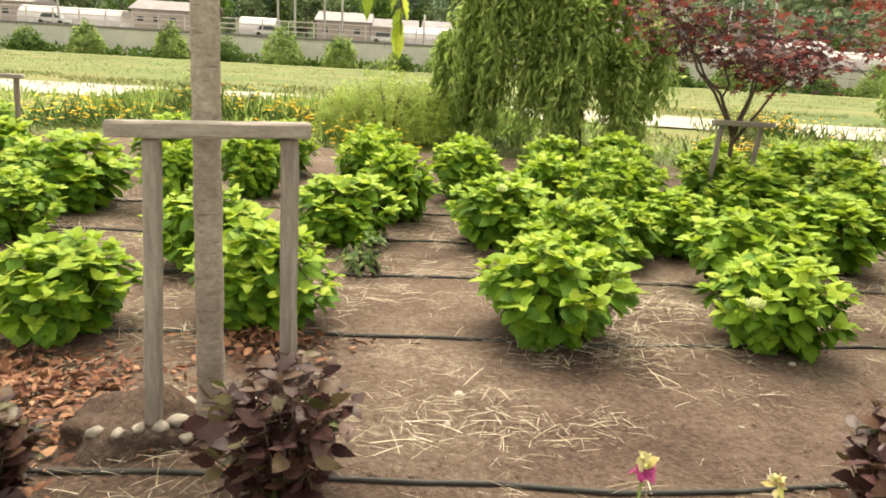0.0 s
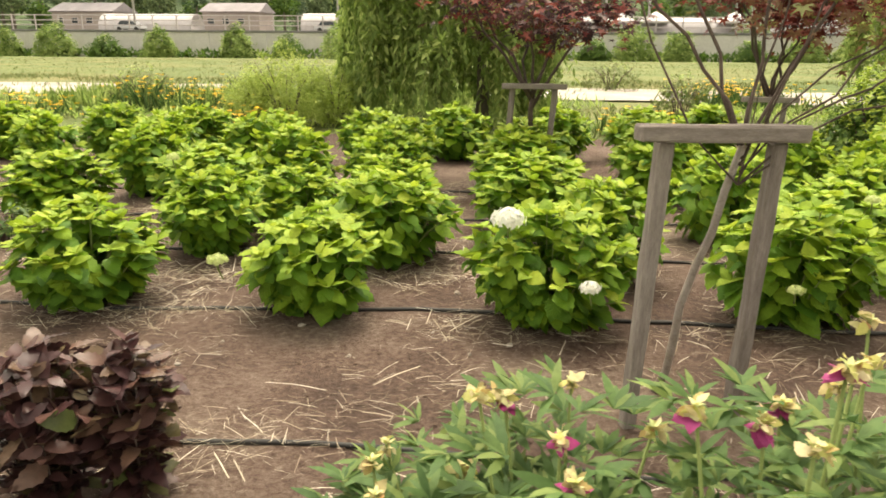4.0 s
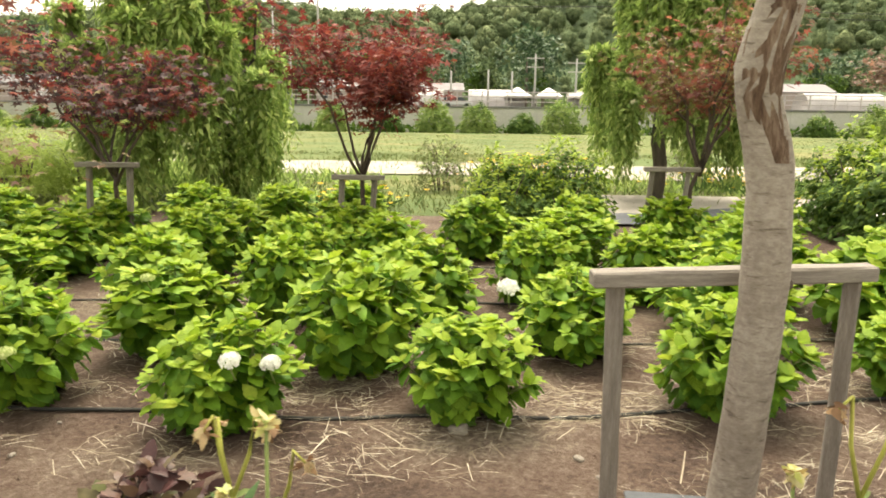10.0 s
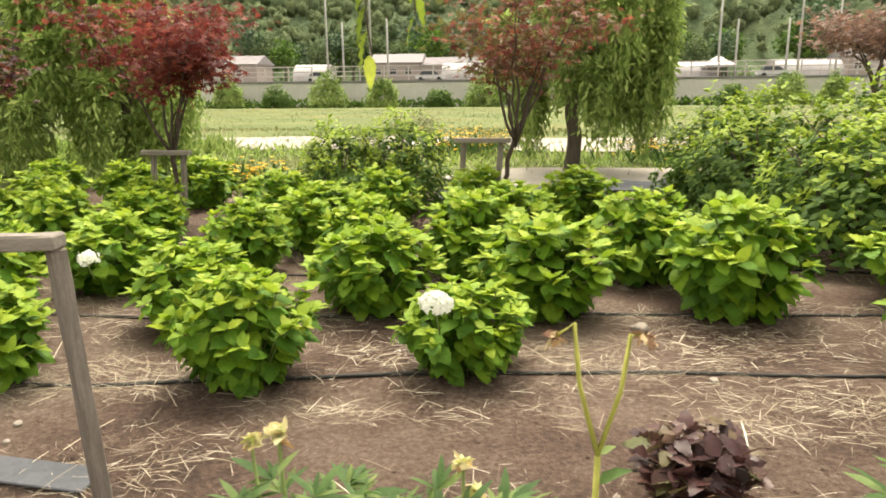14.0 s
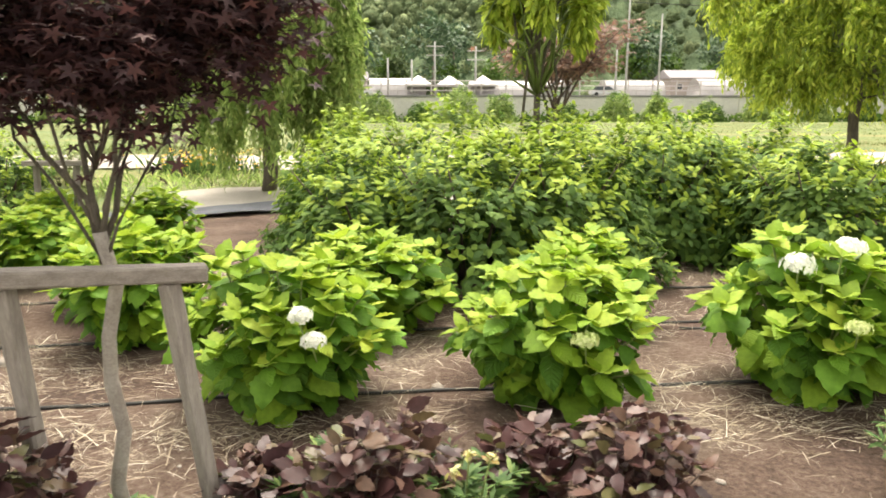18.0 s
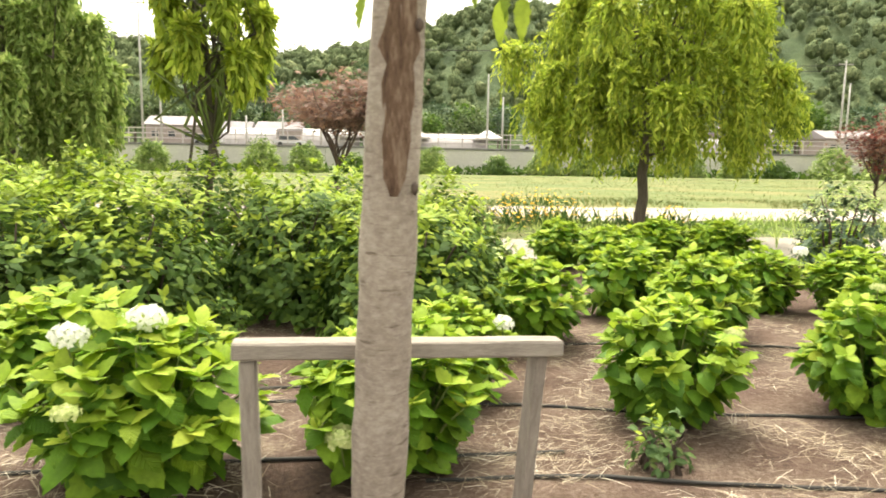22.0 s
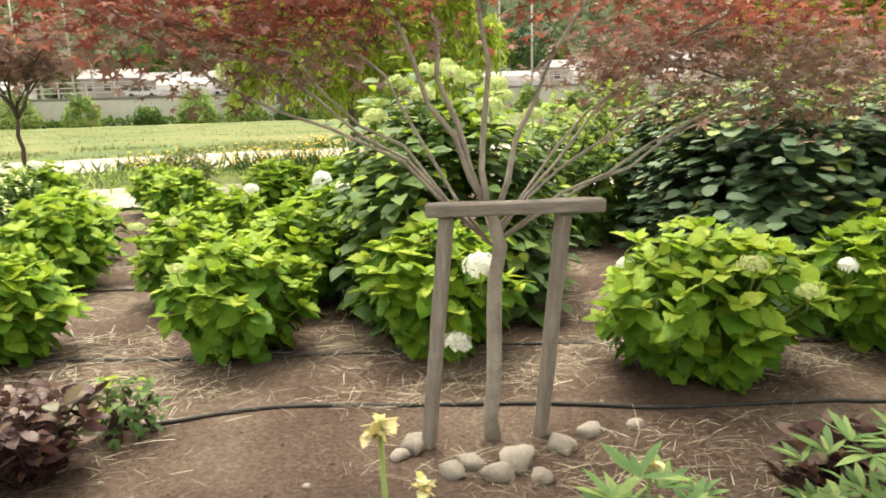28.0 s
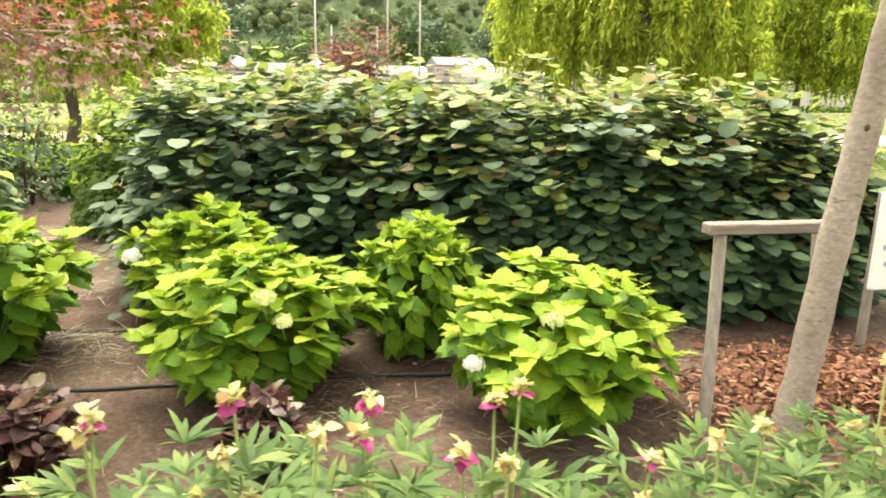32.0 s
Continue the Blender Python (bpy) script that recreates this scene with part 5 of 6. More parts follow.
def tunnel(x, y, w, long, h, label="white vinyl greenhouse tunnel"):
    ob = thing("greenhouse", label, "greenhouse", (x, y, 2.05), "greenhouses behind the fence")
    V, F, s = [], [], 14
    for j, yy in enumerate(np.linspace(-long / 2, long / 2, 9)):
        for k in range(s + 1):
            a = math.pi * k / s
            V.append((yy, w / 2 * math.cos(a), h * math.sin(a) ** .8))
    F = [(j * (s + 1) + k, j * (s + 1) + k + 1, (j + 1) * (s + 1) + k + 1, (j + 1) * (s + 1) + k) for j in range(8) for k in range(s)]
    F += [tuple(range(s + 1)), tuple(8 * (s + 1) + k for k in range(s, -1, -1))]
    put("cover", mesh_of("cover", V, F, M_VINYL), ob)
    for yy in np.linspace(-long / 2, long / 2, 7):
        pts = [(yy, (w / 2 + .03) * math.cos(math.pi * k / 10), (h + .03) * math.sin(math.pi * k / 10) ** .8) for k in range(11)]
        v, f = tube(pts, [.035] * 11, 5)
        put("hoop", mesh_of("hoop", v, f, M_POLE), ob)


for x, y, w, long, h in [(1.2, 104, 5, 7.5, 2.5), (12.6, 104, 5, 8, 2.6), (29, 104, 5, 12, 2.2), (47, 104, 5, 8.6, 2.4), (62, 104, 5, 11, 2.6), (72, 106, 5, 9, 2.4), (-22, 104, 5, 5, 2.6), (-48, 105, 5, 14, 2.5)]:
    tunnel(x, y, w, long, h)


def tent(x, y, w, h):
    ob = thing("canopy_tent", "white peaked canopy tent behind the fence", "tent", (x, y, 2.05), "canopy tents")
    bm = bmesh.new()
    base = [bm.verts.new((sx * w / 2, sy * w / 2, h)) for sx, sy in ((-1, -1), (1, -1), (1, 1), (-1, 1))]
    low = [bm.verts.new((sx * w / 2, sy * w / 2, h - .3)) for sx, sy in ((-1, -1), (1, -1), (1, 1), (-1, 1))]
    top = bm.verts.new((0, 0, h + w * .33))
    for k in range(4):
        bm.faces.new((base[k], base[(k + 1) % 4], top))
        bm.faces.new((low[k], low[(k + 1) % 4], base[(k + 1) % 4], base[k]))
    part("roof", bm, M_VINYL, ob)
    for sx in (-1, 1):
        for sy in (-1, 1):
            part("leg", box_bm(.07, .07, h, 0, pose(sx * w / 2 * .97, sy * w / 2 * .97, h / 2)), M_POLE, ob)


for x, y in [(15.5, 101), (24.6, 101), (35, 101), (20, 102)]:
    tent(x, y, 3.8, 1.7)


def car(x, y, turn=0):
    ob = thing("car", "pale parked car behind the fence", "car", (x, y, 2.05), "parked cars")
    ob.rotation_euler = (0, 0, radians(turn))
    bm = box_bm(4.2, 1.7, .62, .14, pose(0, 0, .62))
    part("body", bm, M_CARPAINT, ob, smooth=False)
    cab = bmesh.new()
    lo = [cab.verts.new(c) for c in ((-1.5, -.8, .9), (1.3, -.8, .9), (1.3, .8, .9), (-1.5, .8, .9))]
    hi = [cab.verts.new(c) for c in ((-1.1, -.68, 1.42), (.6, -.68, 1.42), (.6, .68, 1.42), (-1.1, .68, 1.42))]
    for k in range(4):
        cab.faces.new((lo[k], lo[(k + 1) % 4], hi[(k + 1) % 4], hi[k]))
    cab.faces.new(hi)
    part("cabin", cab, M_GLASS, ob, "dark glazed cabin")
    part("roof", box_bm(1.75, 1.4, .05, .02, pose(-.25, 0, 1.44)), M_CARPAINT, ob)
    for sx in (-1.3, 1.3):
        for sy in (-.8, .8):
            bm = bmesh.new()
            bmesh.ops.create_cone(bm, segments=14, cap_ends=True, radius1=.31, radius2=.31, depth=.2)
            bmesh.ops.transform(bm, matrix=pose(sx, sy, .31, 90), verts=bm.verts)
            part("tyre", bm, M_TYRE, ob)


for x, y in [(-49, 100.5), (-20, 100.5), (-4, 100.5), (42, 100.5), (7, 100.5)]:
    car(x, y, rng.normal() * 4)


def utility_pole(x, y, h, arms, label="tall pale utility pole"):
    ob = thing("utility_pole", label, "pole", (x, y, 2.05), "poles behind the fence")
    v, f = tube([(0, 0, -.1), (0, 0, h * .5), (0, 0, h)], [.17, .15, .11], 8)
    put("shaft", mesh_of("shaft", v, f, M_POLE), ob)
    for k in range(arms):
        part("crossarm", box_bm(2.4, .15, .15, .02, pose(0, 0, h - .6 - 1.2 * k)), M_POLE, ob)


for x, h, arms in [(-18.7, 13.4, 0), (-16.4, 8.2, 0), (-12.4, 19, 1), (-10, 8.6, 0), (1.2, 4.1, 0), (6.1, 5, 0), (11.3, 5.2, 0), (14.6, 5, 0), (17.8, 7.4, 2), (23.5, 6.8, 2), (34.8, 10.7, 0), (37, 7.5, 0), (43.4, 7.5, 0), (44.9, 15, 2),
                   (49.6, 11.3, 0), (89.6, 14.4, 1), (90.6, 11, 0), (-48, 15, 1)]:
    utility_pole(x, 100, h, arms)
for xa, xb, z in ((-48, -12.4, 14), (-12.4, 44.9, 14.2), (44.9, 89.6, 13.6), (44.9, 89.6, 12.8)):
    pts = [(xa + (xb - xa) * k / 12, 100, 2.05 + z - .6 * math.sin(math.pi * k / 12)) for k in range(13)]
    v, f = tube(pts, [.04] * 13, 4)
    tagged(put("power_cable", mesh_of("power_cable", v, f, M_HOSE)), "thin dark overhead cable between poles", "cable")


# ---- trees and hills beyond ----
def far_tree(x, y, h, r, mat, q):
    ob = thing("far_tree", "dense dark green tree behind the houses", "tree", (x, y, 1.0), "trees behind the houses")
    v, f = tube([(0, 0, 0), (.1, 0, h * .4), (0, 0, h * .7)], [.22, .17, .06], 6)
    put("trunk", mesh_of("trunk", v, f, M_BARK_DARK), ob)
    n = 950
    cl = unit(q.normal(size=(16, 3))) * q.uniform(.4, .95, (16, 1)) * np.array((r, r, h * .34)) + np.array((0, 0, h * .62))
    c = cl[q.integers(16, size=n)]
    off = unit(q.normal(size=(n, 3))) * q.uniform(.7, 1, (n, 1)) * r * .42
    v, f = leaf_cloud(c + off, off + q.normal(size=(n, 3)) * .3, off + np.array((0, 0, .5)), q.uniform(.35, .65, n), np.full(n, .8), DIAMOND)
    put("crown", mesh_of("crown", v, f, mat), ob)
    return ob


q = np.random.default_rng(3)
TREES = [far_tree(0, 0, 7 + k, 2.4 + .3 * k, (M_SHRUB, M_CANOPY, M_DARK)[k], q) for k in range(3)]
for k in range(110):
    x = -120 + 2.9 * k + q.normal() * 1.5
    s = q.uniform(.8, 1.5)
    copy_thing(TREES[k % 3], pose(x, q.uniform(120, 148), 2.0, 0, 0, q.uniform(0, 360)) @ Matrix.Scale(s, 4))
for t in TREES:
    for o in (*t.children_recursive, t):
        bpy.data.objects.remove(o)


def hill(name, x0, x1, y0, y1, nx, ny, ridge, label):
    xs, ys = np.linspace(x0, x1, nx), np.linspace(y0, y1, ny)
    V = []
    for j, y in enumerate(ys):
        f = j / (ny - 1)
        for x in xs:
            rise = math.sin(min(1, f * 1.2) * math.pi / 2) ** 1.1
            z = ridge(x) * rise + 3 * noise.noise(Vector((x * .02, y * .02, 1)))
            d = noise.voronoi(Vector((x * .14, y * .14, 0)))[0][0]
            z += 4.2 * (1 - min(1, d * 1.2)) * min(1, f * 6) + 1.6 * noise.noise(Vector((x * .5, y * .5, 2)))
            V.append((x, y, z - 2))
    F = [(j * nx + i, j * nx + i + 1, (j + 1) * nx + i + 1, (j + 1) * nx + i) for j in range(ny - 1) for i in range(nx - 1)]
    tagged(put(name, mesh_of(name, V, F, M_HILL)), label, "hill", kind="structure")


RIDGE = lambda x: float(np.interp(x, (-400, -124, -58, -35, -16, 4, 25, 46, 63, 118, 147, 172, 184, 260, 480), (32, 29, 36, 31, 31, 33, 38, 46, 51, 46, 52, 59, 63, 60, 52)))
hill("hill", -400, 480, 150, 290, 440, 80, RIDGE, "long wooded hill behind the houses")


def canopy(count, x0, x1, y0, y1, ridge):
    """Crowns of the woods on the hillside, each a lumpy dome."""
    q = np.random.default_rng(17)
    x, f = q.uniform(x0, x1, count), q.random(count) ** 0.8
    y = y0 + (y1 - y0) * f
    z = np.array([ridge(a) * math.sin(min(1, g * 1.2) * math.pi / 2) ** 1.1 + 3 * noise.noise(Vector((a * .02, b * .02, 1))) for a, b, g in zip(x, y, f)])
    bm = bmesh.new()
    bmesh.ops.create_icosphere(bm, subdivisions=1, radius=0.85)
    T = np.array([v.co[:] for v in bm.verts])
    F = [tuple(v.index for v in g.verts) for g in bm.faces]
    bm.free()
    lumps = [1 + 0.5 * np.array([noise.noise(Vector(v * 1.9) + Vector((k * 5.1, 0, 0))) for v in T]) + 0.3 * np.array([noise.noise(Vector(v * 4.5) + Vector((0, k * 3.3, 0))) for v in T]) for k in range(8)]
    V, faces, C, S = [], [], [], []
    for k in range(count):
        s = 1.1 + 1.9 * q.random() ** 2
        V.append(T * lumps[k % 8][:, None] * s * np.array((1, 1, q.uniform(0.8, 1.3))) + np.array((x[k], y[k], z[k] + 0.8)))
        faces += [tuple(i + len(T) * k for i in g) for g in F]
        C.append((x[k], y[k], z[k] + 0.8))
        S.append(s)
    per = 46
    C, S = np.repeat(np.array(C), per, 0), np.repeat(np.array(S), per)
    u = unit(q.normal(size=C.shape) + np.array((0, -0.6, 0.4)))
    leaf = leaf_cloud(C + u * (S * q.uniform(0.7, 1.25, len(S)))[:, None], q.normal(size=u.shape), u + q.normal(size=u.shape) * 0.4, S * q.uniform(0.16, 0.38, len(S)), np.full(len(S), 0.8), DIAMOND)
    v, f, slots = joined([(np.concatenate(V), faces, 0), (*leaf, 0)])
    tagged(put("hill_woods", mesh_of("hill_woods", v, f, M_WOODS)), "dense green woods covering the hillside", "woods", kind="stuff")


canopy(4200, -200, 330, 152, 270, RIDGE)


# ---- small plants along the walk ----
def plum_plant(x, y, r, h, seed):
    """Low plant with upright broad plum-brown leaves."""
    q = np.random.default_rng(seed)
    ob = thing("plum_leaved_plant", "low bushy plant with dark plum-brown leaves", "plant", (x, y, .005), "plum-leaved plants along the walk")
    tubes, P, D, N = [], [], [], []
    n = 34
    for i in range(n):
        th, k = 2.4 * i, math.sqrt((i + .5) / n)
        tip = np.array((r * .85 * k * math.cos(th), r * .85 * k * math.sin(th), h * (1 - .4 * k * k) + q.normal() * .02))
        base = tip * np.array((.3, .3, 0))
        tubes.append((*tube([base, (base + tip) / 2 + (0, 0, .02), tip], [.004, .003, .002], 4), 0))
        for f in (.12, .26, .4, .55, .7, .84, .95, 1.0):
            for s in range(2):
                a = th + math.pi * s + (1.57 if int(f * 100) % 2 else 0) + q.normal() * .5
                P.append(base + (tip - base) * f)
                D.append((math.cos(a), math.sin(a), q.uniform(-.3, .9)))
                N.append(np.array((0, 0, 1.0)) + q.normal(size=3) * .55)
    v, f, _ = joined(tubes)
    put("stem_tuft", mesh_of("stem_tuft", v, f, M_TWIG), ob, kind="stuff")
    P, D, N = map(np.array, (P, D, N))
    v, f = leaf_cloud(P, D, N, q.uniform(.05, .105, len(P)), q.uniform(.5, .75, len(P)), TOOTHED)
    put("foliage", mesh_of("foliage", v, f, M_PLUM), ob, "glossy plum-brown leaves")
    return ob


def peony(x, y, r, h, blooms, magenta, seed):
    """Herbaceous peony gone over: divided narrow leaves, bare stalks with faded heads."""
    q = np.random.default_rng(seed)
    ob = thing("peony_plant", "peony plant with narrow green leaves and faded cream flowers", "peony", (x, y, .005), "peonies along the walk")
    P, D, N, L = [], [], [], []
    wide, shoots = 1.5 * r + .09, 30 if r > .085 else 13
    crown = h - (.07 if r > .085 else .19)
    for i in range(shoots):
        th = 2.4 * i + q.normal() * .4
        k = math.sqrt((i + .5) / shoots)
        tip = np.array((wide * k * math.cos(th), wide * k * math.sin(th), crown * (1 - .22 * k * k) * q.uniform(.80, 1.0)))
        for f in (.55, .7, .85, 1.0):
            c = tip * f
            a = th + q.normal() * .8
            for j in range(9):
                b = a + (j - 4) * .36
                P.append(c)
                D.append((math.cos(b), math.sin(b), q.uniform(-.1, .8)))
                N.append(np.array((0, 0, 1.0)) + q.normal(size=3) * .3)
                L.append(q.uniform(.04, .095))
    v, f = leaf_cloud(*map(np.array, (P, D, N, L)), np.full(len(P), .22), LANCE)
    put("foliage", mesh_of("foliage", v, f, M_PEONY), ob, "divided narrow green leaves")
    for b in range(blooms):
        a, k = q.uniform(0, 6.28), q.uniform(.2, 1.3)
        top = np.array((r * k * math.cos(a), r * k * math.sin(a), h * q.uniform(.76, 1.03)))
        v, f = tube([top * (.2, .2, 0), top * (.7, .7, .55), top], [.004, .0036, .0032], 5)
        put("stalk", mesh_of("stalk", v, f, M_STEM), ob)
        n = 20
        th = q.uniform(0, 6.28, n)
        D = np.stack([np.cos(th), np.sin(th), q.uniform(-1.3, .9, n)], -1)
        v, f = leaf_cloud(top + q.normal(size=(n, 3)) * .006, D, q.normal(size=(n, 3)) * .9 + (0, 0, .6), q.uniform(.012, .032, n), q.uniform(.45, 1.0, n), TOOTHED)
        bloom = put("bloom", mesh_of("bloom", v, f, M_CREAM), ob, "faded cream petals and seed pods")
        if q.random() < magenta:
            m = 7
            th = q.uniform(0, 6.28, m)
            D = np.stack([np.cos(th), np.sin(th), q.uniform(-.8, .3, m)], -1)
            v, f = leaf_cloud(np.tile(top - (0, 0, .012), (m, 1)), D, q.normal(size=(m, 3)) * .4 + (0, 0, 1), q.uniform(.022, .038, m), q.uniform(.7, 1.2, m), TOOTHED)
            put("petals", mesh_of("petals", v, f, M_MAGENTA), bloom, "wilting magenta petals")
        n = 4
        th = np.arange(n) * 1.57 + q.uniform(0, 6)
        D = np.stack([np.cos(th), np.sin(th), np.full(n, 1.1)], -1)
        v, f = leaf_cloud(np.tile(top, (n, 1)), D, np.stack([-np.cos(th), -np.sin(th), np.full(n, .5)], -1), np.full(n, .02), np.full(n, .6), OVAL)
        put("seed_pod", mesh_of("seed_pod", v, f, M_LIME), bloom, "pale green seed pod")
    return ob


def withered_stalk(x, y, h, heads, seed):
    """Yellowed thick stalk that forks under shrivelled drooping heads, with two last leaves."""
    q = np.random.default_rng(seed)
    ob = thing("withered_stalk", "yellowed peony stalk with shrivelled brown drooping heads", "plant", (x, y, .005), "withered stalks along the walk")
    knee = np.array((q.normal() * .02, q.normal() * .02, h * .72))
    v, f = tube([(0, 0, 0), knee * (.4, .9, .5), knee], [.008, .007, .006], 6)
    put("stalk", mesh_of("stalk", v, f, M_YELLOW_STEM), ob)
    for b in range(heads):
        a = 6.283 * b / heads + q.normal() * .3
        bend = knee + np.array((.05 * math.cos(a), .03 * math.sin(a), h * q.uniform(.18, .27)))
        tip = bend + np.array((.03 * math.cos(a), .02 * math.sin(a), -q.uniform(.0, .03)))
        v, f = tube([knee, (knee + bend) / 2 + (.012 * math.cos(a), 0, .01), bend, tip], [.005, .0045, .004, .003], 5)
        branch = put("branch", mesh_of("branch", v, f, M_YELLOW_STEM), ob)
        n = 16
        th = q.uniform(0, 6.28, n)
        D = np.stack([np.cos(th), np.sin(th), q.uniform(-1.6, .3, n)], -1)
        v, f = leaf_cloud(tip + q.normal(size=(n, 3)) * .006, D, q.normal(size=(n, 3)), q.uniform(.014, .034, n), q.uniform(.4, .9, n), TOOTHED)
        put("dry_head", mesh_of("dry_head", v, f, M_WITHERED), branch, "shrivelled tan and brown petals", kind="stuff")
    P = np.array([knee * (1, 1, .8), knee * (1, 1, .92), knee])
    v, f = leaf_cloud(P, np.array([(-.6, .2, .5), (.9, -.2, .7), (.6, .4, .2)]), np.array([(0, -.4, 1.0)] * 3), np.array((.05, .075, .045)), np.full(3, .42), OVAL)
    put("leaf_pair", mesh_of("leaf_pair", v, f, M_PEONY), ob, "last green leaves")
    return ob


for k, (x, y, h, n) in enumerate([(7.11, 1.38, .88, 3), (8.41, 1.45, .86, 2), (10.32, 1.47, 1.0, 2), (7.16, 1.46, .70, 1)]):
    withered_stalk(x, y, h, n, 900 + k)
PLUM = [(0.88, 1.80, 0.22, 0.39), (2.76, 1.66, 0.17, 0.40), (5.87, 1.79, 0.19, 0.44), (6.70, 1.83, 0.16, 0.35), (5.48, 1.72, 0.08, 0.34), (10.74, 2.41, 0.18, 0.25), (11.93, 2.16, 0.20, 0.50), (12.90, 2.30, 0.17, 0.42),
        (13.00, 2.55, 0.20, 0.33), (13.45, 2.60, 0.16, 0.27), (13.80, 2.50, 0.22, 0.34), (18.55, 2.70, 0.20, 0.36), (19.61, 2.63, 0.24, 0.30), (22.31, 1.74, 0.18, 0.31), (23.12, 1.75, 0.18, 0.30),
        (2.98, 1.72, 0.11, 0.40), (23.90, 1.62, 0.13, 0.27), (12.56, 2.53, 0.15, 0.24), (0.02, 1.71, 0.12, 0.29)]
for k, (x, y, r, h) in enumerate(PLUM):
    plum_plant(x, y, r * 1.3, h * 1.15, 100 + k)
PEONY = [(1.67, 0.95, 0.07, 0.72, 2, 0.5), (2.02, 0.97, 0.06, 0.67, 1, 0.2), (2.66, 0.92, 0.04, 0.66, 2, 0), (3.15, 0.93, 0.06, 0.67, 2, 0), (3.87, 1.16, 0.10, 0.54, 2, 0.2), (4.14, 1.16, 0.16, 0.74, 6, 0.6),
         (4.52, 1.04, 0.16, 0.85, 7, 0.7), (4.94, 1.01, 0.15, 0.81, 6, 0.2), (5.29, 0.96, 0.15, 0.83, 6, 0), (5.59, 0.93, 0.13, 0.87, 5, 0), (4.72, 1.10, 0.15, 0.80, 3, 0.2), (5.12, 1.05, 0.15, 0.78, 3, 0), (4.00, 1.16, 0.18, 0.58, 4, 0.2), (7.22, 1.14, 0.05, 0.91, 2, 0),
         (7.52, 1.20, 0.07, 0.75, 1, 0), (8.19, 1.22, 0.07, 0.75, 2, 0), (8.64, 1.23, 0.08, 0.78, 3, 0), (9.78, 1.40, 0.12, 0.71, 3, 0), (10.06, 1.40, 0.09, 0.73, 2, 0), (10.94, 1.36, 0.11, 0.84, 2, 0), (9.78, 1.40, 0.09, 0.75, 2, 0)]
PEONY2 = [(12.22, 2.14, 0.18, 0.28, 2, 0), (12.90, 2.48, 0.14, 0.36, 3, 0), (13.19, 2.40, 0.12, 0.34, 3, 0), (15.06, 2.55, 0.17, 0.31, 4, 0), (11.56, 2.17, 0.16, 0.25, 1, 0), (18.58, 1.44, 0.12, 1.01, 7, 0.6),
          (19.05, 1.42, 0.12, 0.98, 6, 0.5), (18.80, 1.44, 0.11, 0.99, 4, 0.4), (20.90, 1.11, 0.07, 0.86, 3, 0), (21.26, 0.97, 0.09, 0.85, 2, 0), (21.84, 0.90, 0.09, 0.79, 2, 0), (23.14, 0.60, 0.11, 0.86, 4, 0.3), (23.54, 0.48, 0.07, 0.82, 2, 0.2),
          (23.90, 0.42, 0.11, 0.83, 4, 0.3), (24.31, 0.42, 0.12, 0.79, 4, 0.8), (24.55, 0.42, 0.08, 0.71, 2, 0.3), (21.94, 0.97, 0.15, 0.87, 1, 0.2), (22.18, 0.96, 0.15, 0.85, 2, 0.6), (22.42, 1.0, 0.12, 0.84, 1, 0.3), (22.49, 0.69, 0.08, 0.87, 3, 0.2), (22.94, 0.60, 0.06, 0.82, 2, 0.2),
          (23.36, 0.46, 0.10, 0.78, 2, 0.2), (23.70, 0.44, 0.13, 0.83, 2, 0), (24.10, 0.44, 0.15, 0.79, 3, 0.4), (22.85, 0.52, 0.11, 0.86, 1, 0.2), (24.85, 0.44, 0.14, 0.72, 3, 0.4), (25.3, 0.46, 0.13, 0.70, 3, 0.4)]
for k, (x, y, r, h, b, g) in enumerate(PEONY + PEONY2):
    peony(x, y, r, h, b, g, 300 + k)


# ---- hoses, straw, stones, litter ----
def hose(points, label="black drip hose lying on bare soil", r=.0095):
    pts = []
    p = np.array([(x, y, soil_height(x, y) + r * .7) for x, y in points])
    n = max(8, int((p[-1, 0] - p[0, 0]) * 5))
    xs = np.linspace(p[0, 0], p[-1, 0], n)
    ys = np.interp(xs, p[:, 0], p[:, 1]) + 0.02 * np.sin(xs * 2.1) + 0.01 * np.sin(xs * 5.3)
    zs = np.array([soil_height(a, b) + r * .75 + .012 * max(0, noise.noise(Vector((a * .8, b, 0)))) for a, b in zip(xs, ys)])
    v, f = tube(np.stack([xs, ys, zs], -1), np.full(n, r), 7)
    tagged(put("drip_hose", mesh_of("drip_hose", v, f, M_HOSE)), label, "hose", "drip hoses")


hose([(-3.24, 2.88), (1.14, 3.07), (3.68, 3.16), (5.03, 3.13), (6.95, 3.04), (8.13, 3.16), (10.52, 3.52), (12.03, 3.63), (14.31, 3.66), (17.00, 3.67)])
hose([(-1.21, 1.86), (1.91, 1.87), (3.32, 1.98), (4.50, 1.90), (5.35, 1.99)])
hose([(14.78, 4.55), (17.19, 4.28), (18.28, 4.03), (19.63, 3.83), (20.52, 3.81)])
hose([(16.30, 3.43), (17.09, 3.41), (18.42, 3.11), (19.48, 2.95), (20.38, 3.07), (20.77, 3.04), (22.10, 2.69), (23.40, 2.52), (26.08, 2.09)])
hose([(-3.26, 3.78), (2.89, 4.11), (7.87, 4.10), (11.90, 4.55), (16.01, 4.72)])
hose([(-3.27, 4.78), (2.82, 4.92), (7.80, 5.04), (11.80, 5.55), (16.01, 5.49)])
hose([(16.02, 5.79), (19.01, 5.42), (21.90, 4.79)])
hose([(19.93, 3.80), (22.90, 3.40), (26.07, 2.79)])
hose([(-3.29, 5.71), (2.77, 5.83), (10.73, 6.55)])


